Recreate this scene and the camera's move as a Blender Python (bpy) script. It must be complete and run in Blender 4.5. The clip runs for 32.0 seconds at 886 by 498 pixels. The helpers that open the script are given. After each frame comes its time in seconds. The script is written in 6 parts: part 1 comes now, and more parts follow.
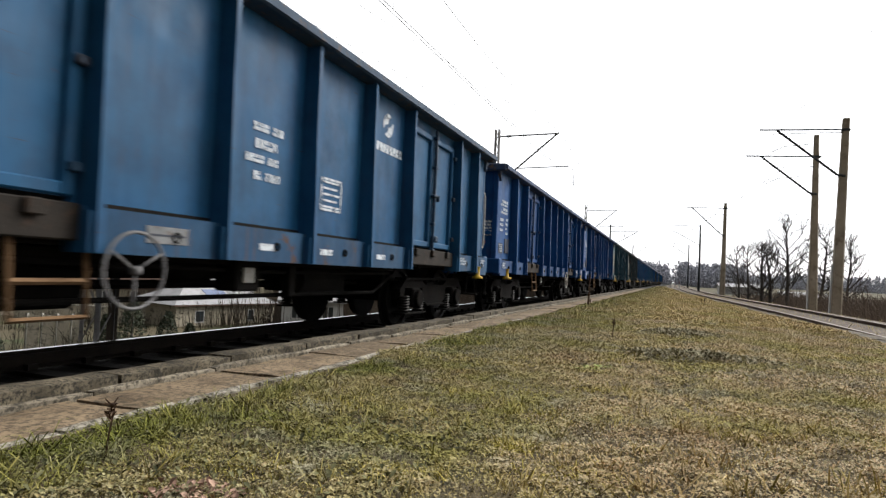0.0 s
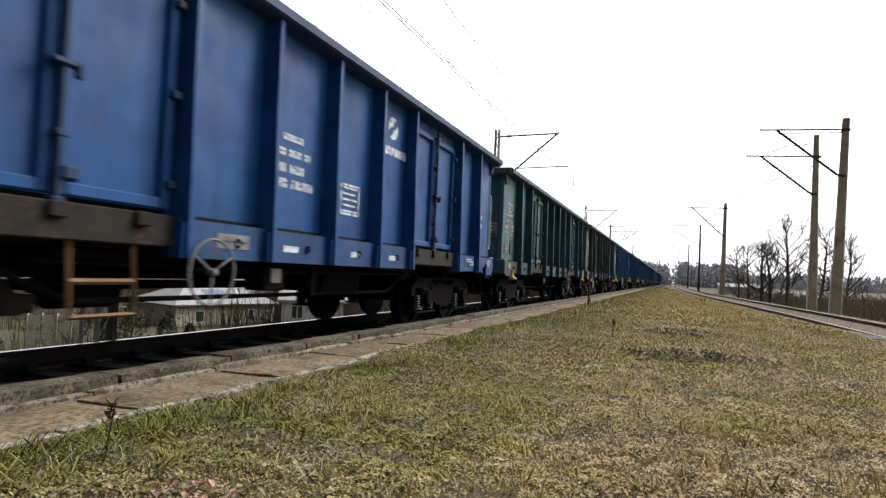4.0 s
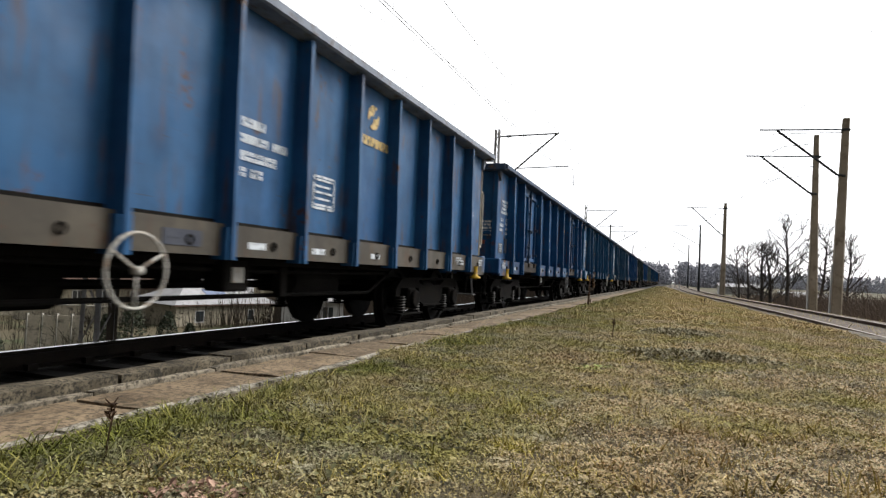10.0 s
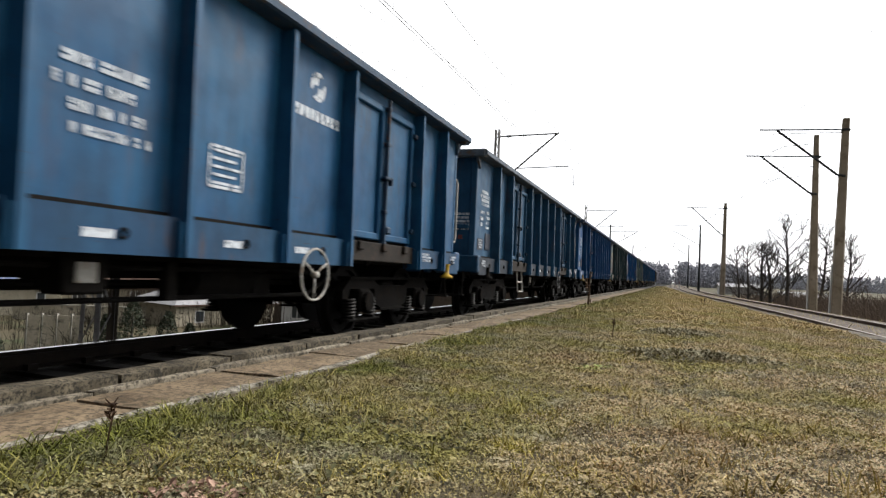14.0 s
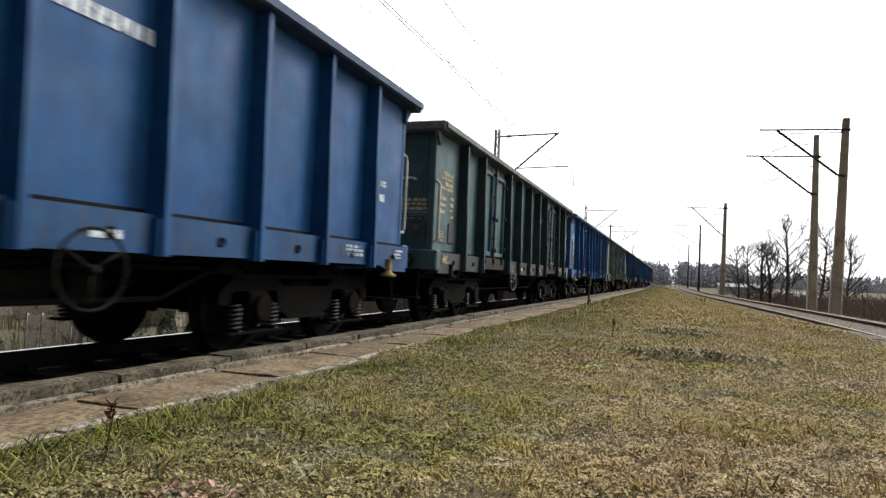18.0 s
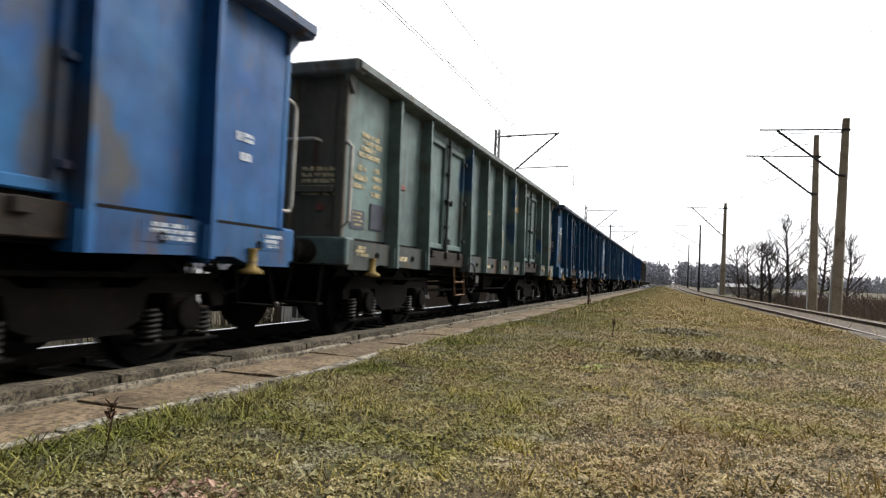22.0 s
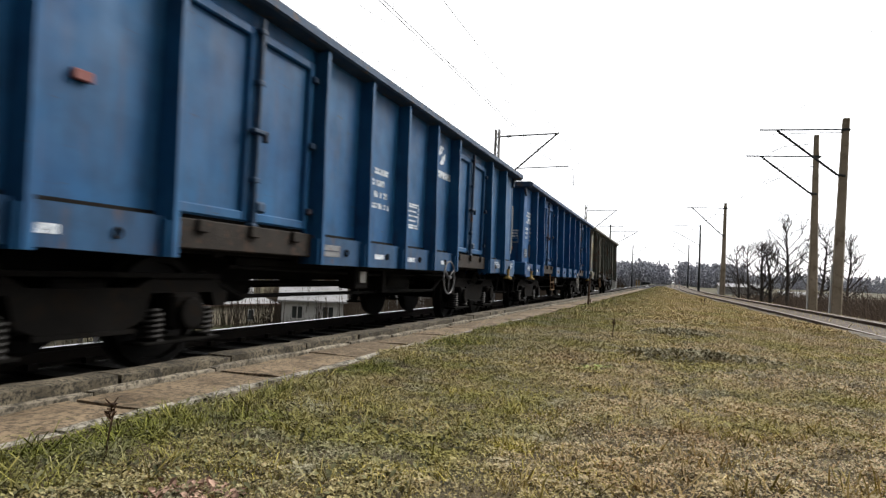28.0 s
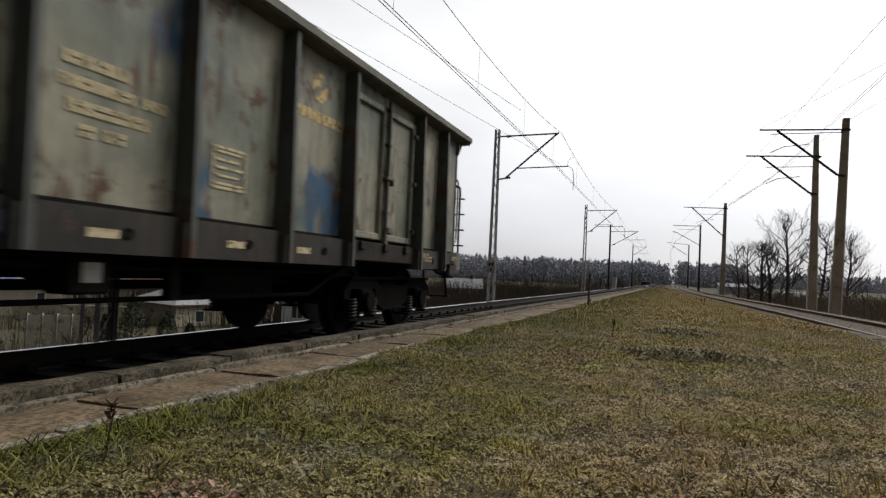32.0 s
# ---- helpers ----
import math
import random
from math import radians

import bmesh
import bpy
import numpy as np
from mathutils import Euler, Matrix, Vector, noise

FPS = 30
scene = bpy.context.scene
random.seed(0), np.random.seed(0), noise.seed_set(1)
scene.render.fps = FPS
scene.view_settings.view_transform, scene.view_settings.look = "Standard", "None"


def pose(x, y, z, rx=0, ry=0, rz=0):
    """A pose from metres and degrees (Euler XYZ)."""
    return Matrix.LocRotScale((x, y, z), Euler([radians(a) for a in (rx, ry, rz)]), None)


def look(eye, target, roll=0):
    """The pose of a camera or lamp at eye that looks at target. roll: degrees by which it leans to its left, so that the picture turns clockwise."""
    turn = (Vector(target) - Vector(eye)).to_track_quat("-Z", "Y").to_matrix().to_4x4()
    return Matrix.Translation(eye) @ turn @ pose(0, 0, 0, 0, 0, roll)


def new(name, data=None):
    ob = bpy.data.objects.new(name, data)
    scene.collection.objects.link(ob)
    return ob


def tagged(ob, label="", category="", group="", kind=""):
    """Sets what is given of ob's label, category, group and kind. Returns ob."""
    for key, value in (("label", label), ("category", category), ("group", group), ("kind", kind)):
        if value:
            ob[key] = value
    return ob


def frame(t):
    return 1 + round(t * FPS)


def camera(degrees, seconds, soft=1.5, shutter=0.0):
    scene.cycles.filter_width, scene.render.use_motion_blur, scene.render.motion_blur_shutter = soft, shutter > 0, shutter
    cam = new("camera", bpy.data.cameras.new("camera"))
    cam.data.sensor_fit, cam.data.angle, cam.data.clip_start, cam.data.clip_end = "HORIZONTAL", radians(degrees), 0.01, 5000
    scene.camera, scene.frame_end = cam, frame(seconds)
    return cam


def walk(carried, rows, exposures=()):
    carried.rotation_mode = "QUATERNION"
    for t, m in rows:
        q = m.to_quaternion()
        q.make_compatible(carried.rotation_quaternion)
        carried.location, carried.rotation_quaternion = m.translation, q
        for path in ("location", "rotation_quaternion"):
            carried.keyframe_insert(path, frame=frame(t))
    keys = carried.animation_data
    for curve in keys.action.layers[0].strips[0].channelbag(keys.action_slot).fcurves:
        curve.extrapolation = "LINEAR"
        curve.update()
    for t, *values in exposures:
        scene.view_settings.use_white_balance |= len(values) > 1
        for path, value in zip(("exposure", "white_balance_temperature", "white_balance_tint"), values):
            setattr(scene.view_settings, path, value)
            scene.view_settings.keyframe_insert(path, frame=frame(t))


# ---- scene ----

# Axes: x to the right of the tracks, y along the train's track away from the camera, z up from the rail tops.
TRACK_X = -4.78
TURN, TILT, ROLL, EYE = radians(19.89), radians(2.06), 2.64, Vector((0, 0, 0.883))
cam = camera(69.65, 32.0, soft=1.35, shutter=0.25)
AIM = look(EYE, EYE + Vector((-math.sin(TURN) * math.cos(TILT), math.cos(TURN) * math.cos(TILT), math.sin(TILT))), ROLL)
walk(cam, [(0.0, AIM), (32.0, AIM)], exposures=[(0, 0.0), (27, 0.0), (29.5, -0.05), (31, -0.45), (31.5, -0.75), (32, -1.0)])

# ---------------------------------------------------------------- light
world = bpy.data.worlds.new("overcast_sky")
scene.world = world
world.use_nodes = True
wn, wl = world.node_tree.nodes, world.node_tree.links
wn.clear()
sky = wn.new("ShaderNodeTexSky")
sky.sky_type = "NISHITA"
sky.sun_disc = False
sky.sun_elevation, sky.sun_rotation = radians(38), radians(40)
sat = wn.new("ShaderNodeHueSaturation")
sat.inputs["Saturation"].default_value = 0.25
sat.inputs["Value"].default_value = 0.05
wl.new(sky.outputs[0], sat.inputs["Color"])
wtc, wsep = wn.new("ShaderNodeTexCoord"), wn.new("ShaderNodeSeparateXYZ")
wl.new(wtc.outputs["Generated"], wsep.inputs[0])
ramp = wn.new("ShaderNodeValToRGB")
ramp.color_ramp.elements[0].position, ramp.color_ramp.elements[0].color = 0.0, (0.46, 0.46, 0.505, 1)
ramp.color_ramp.elements[1].position, ramp.color_ramp.elements[1].color = 0.3, (1.0, 1.0, 1.0, 1)
wl.new(wsep.outputs[2], ramp.inputs[0])
cloud, cramp = wn.new("ShaderNodeTexNoise"), wn.new("ShaderNodeMapRange")
cloud.inputs["Scale"].default_value, cloud.inputs["Detail"].default_value = 2.2, 5
wmap = wn.new("ShaderNodeMapping")
wmap.inputs["Scale"].default_value = (1, 1, 3.5)
wl.new(wtc.outputs["Generated"], wmap.inputs[0])
wl.new(wmap.outputs[0], cloud.inputs[0])
cramp.inputs[1].default_value, cramp.inputs[2].default_value, cramp.inputs[3].default_value, cramp.inputs[4].default_value = 0.3, 0.7, 0.95, 1.25
wl.new(cloud.outputs[0], cramp.inputs[0])
wmul = wn.new("ShaderNodeVectorMath")
wmul.operation = "MULTIPLY"
wl.new(ramp.outputs[0], wmul.inputs[0])
wl.new(cramp.outputs[0], wmul.inputs[1])
wadd = wn.new("ShaderNodeVectorMath")
wadd.operation = "ADD"
wl.new(wmul.outputs[0], wadd.inputs[0])
wl.new(sat.outputs[0], wadd.inputs[1])
wbg, wout = wn.new("ShaderNodeBackground"), wn.new("ShaderNodeOutputWorld")
# thin cloud: brighter towards the hidden sun, duller away from it
wdot = wn.new("ShaderNodeVectorMath")
wdot.operation = "DOT_PRODUCT"
wl.new(wtc.outputs["Generated"], wdot.inputs[0])
wdot.inputs[1].default_value = (0.4, 0.88, 0.2)
wside = wn.new("ShaderNodeMapRange")
wside.inputs[1].default_value, wside.inputs[2].default_value, wside.inputs[3].default_value, wside.inputs[4].default_value = -0.5, 1.0, 0.12, 1.85
wl.new(wdot.outputs["Value"], wside.inputs[0])
wl.new(wadd.outputs[0], wbg.inputs[0])
wl.new(wside.outputs[0], wbg.inputs[1])
wl.new(wbg.outputs[0], wout.inputs[0])
sun = new("sun", bpy.data.lights.new("sun", "SUN"))
sun.data.energy, sun.data.angle, sun.data.color = 4.6, radians(28), (1.0, 0.96, 0.9)
sun.matrix_world = look((22, 26, 27), (0, 0, 0))

# ---------------------------------------------------------------- materials
def material(name, build, rough=0.8, metal=0.0):
    m = bpy.data.materials.new(name)
    m.use_nodes = True
    b = m.node_tree.nodes["Principled BSDF"]
    b.inputs["Roughness"].default_value, b.inputs["Metallic"].default_value = rough, metal
    build(N(m.node_tree, b))
    return m


class N:
    """Short hands for shader nodes."""
    def __init__(self, tree, bsdf):
        self.t, self.b = tree, bsdf

    def node(self, kind, **inputs):
        n = self.t.nodes.new("ShaderNode" + kind)
        for key, v in inputs.items():
            self.put(n.inputs[int(key[1:]) if key[0] == "i" and key[1:].isdigit() else key.replace("_", " ")], v)
        return n

    def put(self, socket, v):
        if isinstance(v, bpy.types.NodeSocket):
            self.t.links.new(v, socket)
        else:
            socket.default_value = v

    def coords(self, space="Object", scale=(1, 1, 1), shift=(0, 0, 0)):
        n = self.node("Mapping", i0=self.node("TexCoord").outputs[space])
        n.inputs["Scale"].default_value, n.inputs["Location"].default_value = scale, shift
        return n.outputs[0]

    def noise(self, at, scale, detail=4, rough=0.55):
        return self.node("TexNoise", Vector=at, Scale=scale, Detail=detail, Roughness=rough).outputs[0]

    def step(self, v, a, b, lo=0.0, hi=1.0):
        return self.node("MapRange", i0=v, i1=a, i2=b, i3=lo, i4=hi).outputs[0]

    def mix(self, f, a, b):
        n = self.t.nodes.new("ShaderNodeMix")
        n.data_type = "RGBA"
        for s, v in ((0, f), (6, a), (7, b)):
            self.put(n.inputs[s], (*v, 1) if isinstance(v, tuple) and len(v) == 3 else v)
        return n.outputs[2]

    def math(self, op, a, b):
        n = self.t.nodes.new("ShaderNodeMath")
        n.operation = op
        self.put(n.inputs[0], a), self.put(n.inputs[1], b)
        return n.outputs[0]

    def colour(self, c):
        self.put(self.b.inputs["Base Color"], (*c, 1) if isinstance(c, tuple) and len(c) == 3 else c)

    def bump(self, h, strength=0.3, dist=0.01):
        n = self.node("Bump", Height=h, Strength=strength, Distance=dist)
        self.t.links.new(n.outputs[0], self.b.inputs["Normal"])

    def rough(self, v):
        self.put(self.b.inputs["Roughness"], v)


def two_tone(name, a, b, scale, rough=0.85, bump=0.3, fine=None, space="Object", dirt=None, metal=0.0, dist=0.01, gloss=0.15):
    """A surface of two colours in broad patches and fine grain, with an optional third colour in stains."""
    def build(n):
        at = n.coords(space)
        c = n.mix(n.step(n.noise(at, scale, 5), 0.35, 0.65), a, b)
        grain = n.noise(at, fine or scale * 12, 3)
        c = n.mix(n.step(grain, 0.3, 0.7, 0.0, 0.35), c, tuple(x * 0.55 for x in a))
        if dirt:
            c = n.mix(n.step(n.noise(at, scale * 2.7, 6, 0.65), 0.54, 0.66), c, dirt)
        n.colour(c)
        n.b.inputs["Specular IOR Level"].default_value = gloss
        n.bump(grain, bump, dist)
    return material(name, build, rough, metal)


def wagon_paint(name, paint, faded, rust, seed, patch=None, spread=0.0):
    """Weathered wagon paint: chalky fading, run-down streaks, scratches, rust blooms and overpainted patches."""
    def build(n):
        shift = (seed * 7.3, seed * 3.1, seed * 1.7)
        at = n.coords("Object", shift=shift)
        dark = tuple(x * 0.45 + 0.002 for x in paint)
        pale = tuple(v * 1.22 + 0.002 for v in faded)
        c = n.mix(n.step(n.noise(at, 0.8, 4), 0.38, 0.62), paint, faded)
        c = n.mix(n.step(n.noise(n.coords("Object", shift=(seed * 2.1, 4, seed)), 1.3, 5, 0.6), 0.5, 0.68, 0.0, 0.5), c, pale)
        if patch:
            c = n.mix(n.step(n.noise(n.coords("Object", (1, 0.8, 0.55), shift), 1.15, 3, 0.6), 0.625 - spread, 0.68 - spread), c, patch)
        c = n.mix(n.step(n.noise(at, 2.6, 5, 0.6), 0.43, 0.7, 0.0, 0.6), c, dark)
        streak = n.noise(n.coords("Object", (2.4, 2.4, 0.3), shift), 3.0, 5, 0.6)
        c = n.mix(n.step(streak, 0.46, 0.7, 0.0, 0.42), c, dark)
        c = n.mix(n.step(n.noise(at, 16, 5, 0.7), 0.56, 0.8, 0.0, 0.3), c, tuple(x * 1.0 + 0.006 for x in faded))
        scratch = n.noise(n.coords("Object", (1, 0.35, 5), shift), 7, 3, 0.6)
        c = n.mix(n.step(scratch, 0.69, 0.72, 0.0, 0.55), c, (0.03, 0.024, 0.02))
        runs = n.math("MULTIPLY", n.step(n.noise(at, 1.9, 3), 0.47, 0.6), n.step(n.noise(n.coords("Object", (5, 5, 0.5), shift), 2.2, 3), 0.52, 0.62))
        c = n.mix(n.math("MULTIPLY", runs, min(1.0, rust * 6)), c, (0.06, 0.034, 0.02))
        bloom = n.noise(at, 2.3, 8, 0.68)
        c = n.mix(n.step(bloom, 0.72 - rust, 0.76 - rust * 0.8), c, (0.06, 0.028, 0.016))
        n.colour(c)
        n.rough(n.step(n.noise(at, 3, 4), 0.3, 0.7, 0.45, 0.7))
        n.b.inputs["Specular IOR Level"].default_value = 0.18
        n.bump(n.noise(at, 1.6, 3), 0.3, 0.03)
    return material(name, build, 0.55)


# grime and steel of the running gear, with deep underside shade mixed in
SHADED_GRIME = two_tone("shaded_underframe_grime", (0.005, 0.0046, 0.0042), (0.012, 0.0105, 0.009), 3, 0.9, 0.3, gloss=0.08)
BOGIE = two_tone("shaded_bogie_steel", (0.003, 0.0028, 0.0026), (0.006, 0.0054, 0.0048), 3, 0.9, 0.3, dirt=(0.007, 0.005, 0.0035), gloss=0.04)
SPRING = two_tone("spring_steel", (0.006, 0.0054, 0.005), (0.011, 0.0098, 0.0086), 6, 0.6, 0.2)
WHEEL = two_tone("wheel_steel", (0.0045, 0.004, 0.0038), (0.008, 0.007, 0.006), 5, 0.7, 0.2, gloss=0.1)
THRESHOLD = two_tone("rusty_threshold", (0.013, 0.011, 0.0095), (0.024, 0.02, 0.0165), 4, 0.85, 0.4, dirt=(0.036, 0.022, 0.015))
TREAD = two_tone("worn_tread", (0.3, 0.3, 0.31), (0.4, 0.4, 0.4), 5, 0.3, 0.1, metal=1.0)
COPING = two_tone("worn_top_rim", (0.11, 0.115, 0.12), (0.2, 0.205, 0.21), 4, 0.7, 0.3, dirt=(0.09, 0.06, 0.045))
WHITE = two_tone("white_tube", (0.3, 0.29, 0.26), (0.42, 0.41, 0.38), 5, 0.6, 0.2, dirt=(0.25, 0.19, 0.14))
YELLOW = two_tone("yellow_paint", (0.45, 0.27, 0.02), (0.55, 0.36, 0.04), 6, 0.6, 0.2, dirt=(0.2, 0.12, 0.05))
DULL_YELLOW = two_tone("dirty_yellow_paint", (0.16, 0.11, 0.035), (0.26, 0.18, 0.05), 6, 0.7, 0.2, dirt=(0.06, 0.04, 0.025))
BROWN = two_tone("rusty_step", (0.12, 0.068, 0.034), (0.18, 0.11, 0.058), 8, 0.75, 0.3)
def worn_stencil(name, c):
    """Stencil paint that has flaked off in places."""
    def build(n):
        n.colour(c)
        at = n.coords("Object")
        clear = n.node("BsdfTransparent")
        mixer = n.node("MixShader", i0=n.step(n.noise(at, 16, 5, 0.7), 0.46, 0.66, 0.1, 0.9), i1=n.b.outputs[0], i2=clear.outputs[0])
        n.t.links.new(mixer.outputs[0], n.t.nodes["Material Output"].inputs[0])
    return material(name, build, 0.7)


MARK = worn_stencil("stencil_white", (0.48, 0.52, 0.56))
MARK_Y = worn_stencil("stencil_yellow", (0.42, 0.35, 0.2))
SMEAR = worn_stencil("graffiti_smear", (0.56, 0.58, 0.58))
MARK_GOLD = worn_stencil("stencil_gold", (0.45, 0.33, 0.13))
PLATE = two_tone("data_plate", (0.03, 0.035, 0.05), (0.05, 0.055, 0.07), 9, 0.5, 0.1)
RED = two_tone("red_reflector", (0.14, 0.045, 0.04), (0.19, 0.07, 0.06), 9, 0.5, 0.1)
# rail sides: rust brown with the train's shade put in
RAIL_SIDE = two_tone("shaded_rusted_rail", (0.009, 0.007, 0.006), (0.016, 0.012, 0.009), 3, 0.85, 0.2)
RAIL_DULL = two_tone("dull_rail_head", (0.24, 0.2, 0.17), (0.34, 0.3, 0.27), 3, 0.6, 0.2)
RAIL_TOP = two_tone("polished_rail", (0.55, 0.55, 0.56), (0.65, 0.65, 0.66), 4, 0.18, 0.05, metal=1.0)
# main-track sleepers and ballast: the train's shade is put into these near-black colours
SHADED_SLEEPER = two_tone("concrete_sleeper", (0.009, 0.008, 0.0075), (0.016, 0.014, 0.012), 4, 0.9, 0.3, gloss=0.08)
SLEEPER_2 = two_tone("pale_concrete_sleeper", (0.2, 0.17, 0.14), (0.32, 0.28, 0.24), 4, 0.9, 0.3)
SHADED_BALLAST = two_tone("ballast", (0.006, 0.005, 0.0045), (0.014, 0.012, 0.01), 5, 0.95, 1.0, 28, dirt=(0.01, 0.008, 0.006), dist=0.04, gloss=0.08)
BALLAST_2 = two_tone("rusty_ballast", (0.07, 0.056, 0.043), (0.15, 0.122, 0.098), 4, 0.95, 1.0, 14, dirt=(0.045, 0.035, 0.026), dist=0.04)
RUSTY_RAIL = two_tone("rust_brown_rail", (0.07, 0.045, 0.032), (0.12, 0.085, 0.065), 3, 0.85, 0.2)
CONCRETE = two_tone("old_concrete", (0.24, 0.23, 0.2), (0.36, 0.34, 0.3), 1.6, 0.9, 0.5, 40, dirt=(0.1, 0.105, 0.07))
POLE = two_tone("mast_concrete", (0.28, 0.237, 0.178), (0.4, 0.343, 0.27), 1.2, 0.9, 0.3, 25, dirt=(0.19, 0.15, 0.11))
LIME = two_tone("lime_wash", (0.45, 0.45, 0.44), (0.55, 0.55, 0.54), 2, 0.9, 0.2)
MAST_STEEL = two_tone("pale_mast_steel", (0.28, 0.27, 0.265), (0.4, 0.39, 0.38), 2, 0.6, 0.1, dirt=(0.12, 0.09, 0.075))
STEEL = two_tone("galvanised_steel", (0.09, 0.088, 0.09), (0.15, 0.148, 0.15), 2, 0.6, 0.1)
DARK_STEEL = two_tone("dark_mast_steel", (0.03, 0.035, 0.04), (0.06, 0.065, 0.07), 2, 0.6, 0.1)
WIRE = two_tone("copper_wire", (0.02, 0.019, 0.018), (0.035, 0.033, 0.03), 2, 0.7, 0.0)
GROUND = two_tone("winter_scrub_ground", (0.055, 0.05, 0.028), (0.1, 0.082, 0.05), 0.12, 0.95, 0.6, 3, dirt=(0.04, 0.05, 0.02), dist=0.1)
STALK_WOOD = two_tone("dark_timber", (0.06, 0.05, 0.04), (0.1, 0.082, 0.064), 3, 0.95, 0.3)
BARK = two_tone("bare_bark", (0.07, 0.063, 0.06), (0.12, 0.108, 0.1), 3, 0.95, 0.3)


# ---------------------------------------------------------------- mesh helpers
class G:
    """Collects faces of one mesh."""
    def __init__(self):
        self.v, self.f = [], []

    def add(self, verts, faces):
        k = len(self.v)
        self.v += [tuple(p) for p in verts]
        self.f += [tuple(i + k for i in f) for f in faces]
        return self

    def box(self, x0, x1, y0, y1, z0, z1, c=0.0):
        if not c:
            return self.add([(x, y, z) for x in (x0, x1) for y in (y0, y1) for z in (z0, z1)],
                            [(0, 1, 3, 2), (4, 6, 7, 5), (0, 4, 5, 1), (2, 3, 7, 6), (0, 2, 6, 4), (1, 5, 7, 3)])
        bm = bmesh.new()
        bmesh.ops.create_cube(bm, size=1, matrix=Matrix.Translation(((x0 + x1) / 2, (y0 + y1) / 2, (z0 + z1) / 2)) @ Matrix.Diagonal((x1 - x0, y1 - y0, z1 - z0, 1)))
        bmesh.ops.bevel(bm, geom=bm.edges[:], offset=c, segments=1, affect="EDGES")
        bm.verts.index_update()
        self.add([v.co for v in bm.verts], [[v.index for v in f.verts] for f in bm.faces])
        bm.free()
        return self

    def prism(self, outline, axis, a, b):
        """Extrudes a 2D outline along an axis ('x': outline is y,z; 'y': x,z; 'z': x,y)."""
        put = {"x": lambda p, s: (s, p[0], p[1]), "y": lambda p, s: (p[0], s, p[1]), "z": lambda p, s: (p[0], p[1], s)}[axis]
        n = len(outline)
        vs = [put(p, a) for p in outline] + [put(p, b) for p in outline]
        return self.add(vs, [tuple(range(n))[::-1], tuple(range(n, 2 * n))] + [(i, (i + 1) % n, n + (i + 1) % n, n + i) for i in range(n)])

    def tube(self, pts, r, sides=6, r_end=None):
        pts = [Vector(p) for p in pts]
        vs, m = [], len(pts)
        up = Vector((0, 0, 1))
        for i, p in enumerate(pts):
            d = (pts[min(i + 1, m - 1)] - pts[max(i - 1, 0)]).normalized()
            a = d.cross(up if abs(d.z) < 0.95 else Vector((1, 0, 0))).normalized()
            b = d.cross(a)
            rr = r if r_end is None else r + (r_end - r) * i / (m - 1)
            vs += [p + (a * math.cos(2 * math.pi * k / sides) + b * math.sin(2 * math.pi * k / sides)) * rr for k in range(sides)]
        fs = [(i * sides + k, i * sides + (k + 1) % sides, (i + 1) * sides + (k + 1) % sides, (i + 1) * sides + k) for i in range(m - 1) for k in range(sides)]
        return self.add(vs, fs + [tuple(range(sides))[::-1], tuple(range((m - 1) * sides, m * sides))])

    def lathe(self, profile, centre, axis="x", seg=20):
        """Turns (along, radius) pairs round an axis through centre."""
        cx, cy, cz = centre
        vs = []
        for s, r in profile:
            for k in range(seg):
                u, w = r * math.cos(2 * math.pi * k / seg), r * math.sin(2 * math.pi * k / seg)
                vs.append({"x": (cx + s, cy + u, cz + w), "y": (cx + u, cy + s, cz + w), "z": (cx + u, cy + w, cz + s)}[axis])
        m = len(profile)
        fs = [(i * seg + k, i * seg + (k + 1) % seg, (i + 1) * seg + (k + 1) % seg, (i + 1) * seg + k) for i in range(m - 1) for k in range(seg)]
        return self.add(vs, fs + [tuple(range(seg))[::-1], tuple(range((m - 1) * seg, m * seg))])

    def ring(self, centre, radius, r, axis="x", seg=20, sides=6):
        cx, cy, cz = centre
        vs = []
        for k in range(seg):
            a = 2 * math.pi * k / seg
            for j in range(sides):
                b = 2 * math.pi * j / sides
                q, s = radius + r * math.cos(b), r * math.sin(b)
                u, w = q * math.cos(a), q * math.sin(a)
                vs.append({"x": (cx + s, cy + u, cz + w), "y": (cx + u, cy + s, cz + w), "z": (cx + u, cy + w, cz + s)}[axis])
        return self.add(vs, [(k * sides + j, k * sides + (j + 1) % sides, (k + 1) % seg * sides + (j + 1) % sides, (k + 1) % seg * sides + j) for k in range(seg) for j in range(sides)])

    def mesh(self, name, mat=None, smooth=False):
        me = bpy.data.meshes.new(name)
        me.from_pydata(self.v, [], self.f)
        bm = bmesh.new()
        bm.from_mesh(me)
        bmesh.ops.recalc_face_normals(bm, faces=bm.faces[:])
        bm.to_mesh(me)
        bm.free()
        me.materials.append(mat)
        if smooth:
            me.shade_smooth()
        return me


def part(name, g, mat, parent=None, label="", smooth=False, at=None):
    """One mesh object under a thing or a part."""
    ob = new(name, g.mesh(name, mat, smooth) if isinstance(g, G) else g)
    if not isinstance(g, G) and mat is not None:
        ob.material_slots[0].link = "OBJECT"
        ob.material_slots[0].material = mat
    ob.parent = parent
    if at is not None:
        ob.matrix_basis = at
    if label:
        ob["label"] = label
    return ob


def thing(name, label, category, group="", kind="", at=None):
    ob = new(name)
    ob.empty_display_size = 0.2
    if at is not None:
        ob.matrix_basis = at
    return tagged(ob, label, category, group, kind)


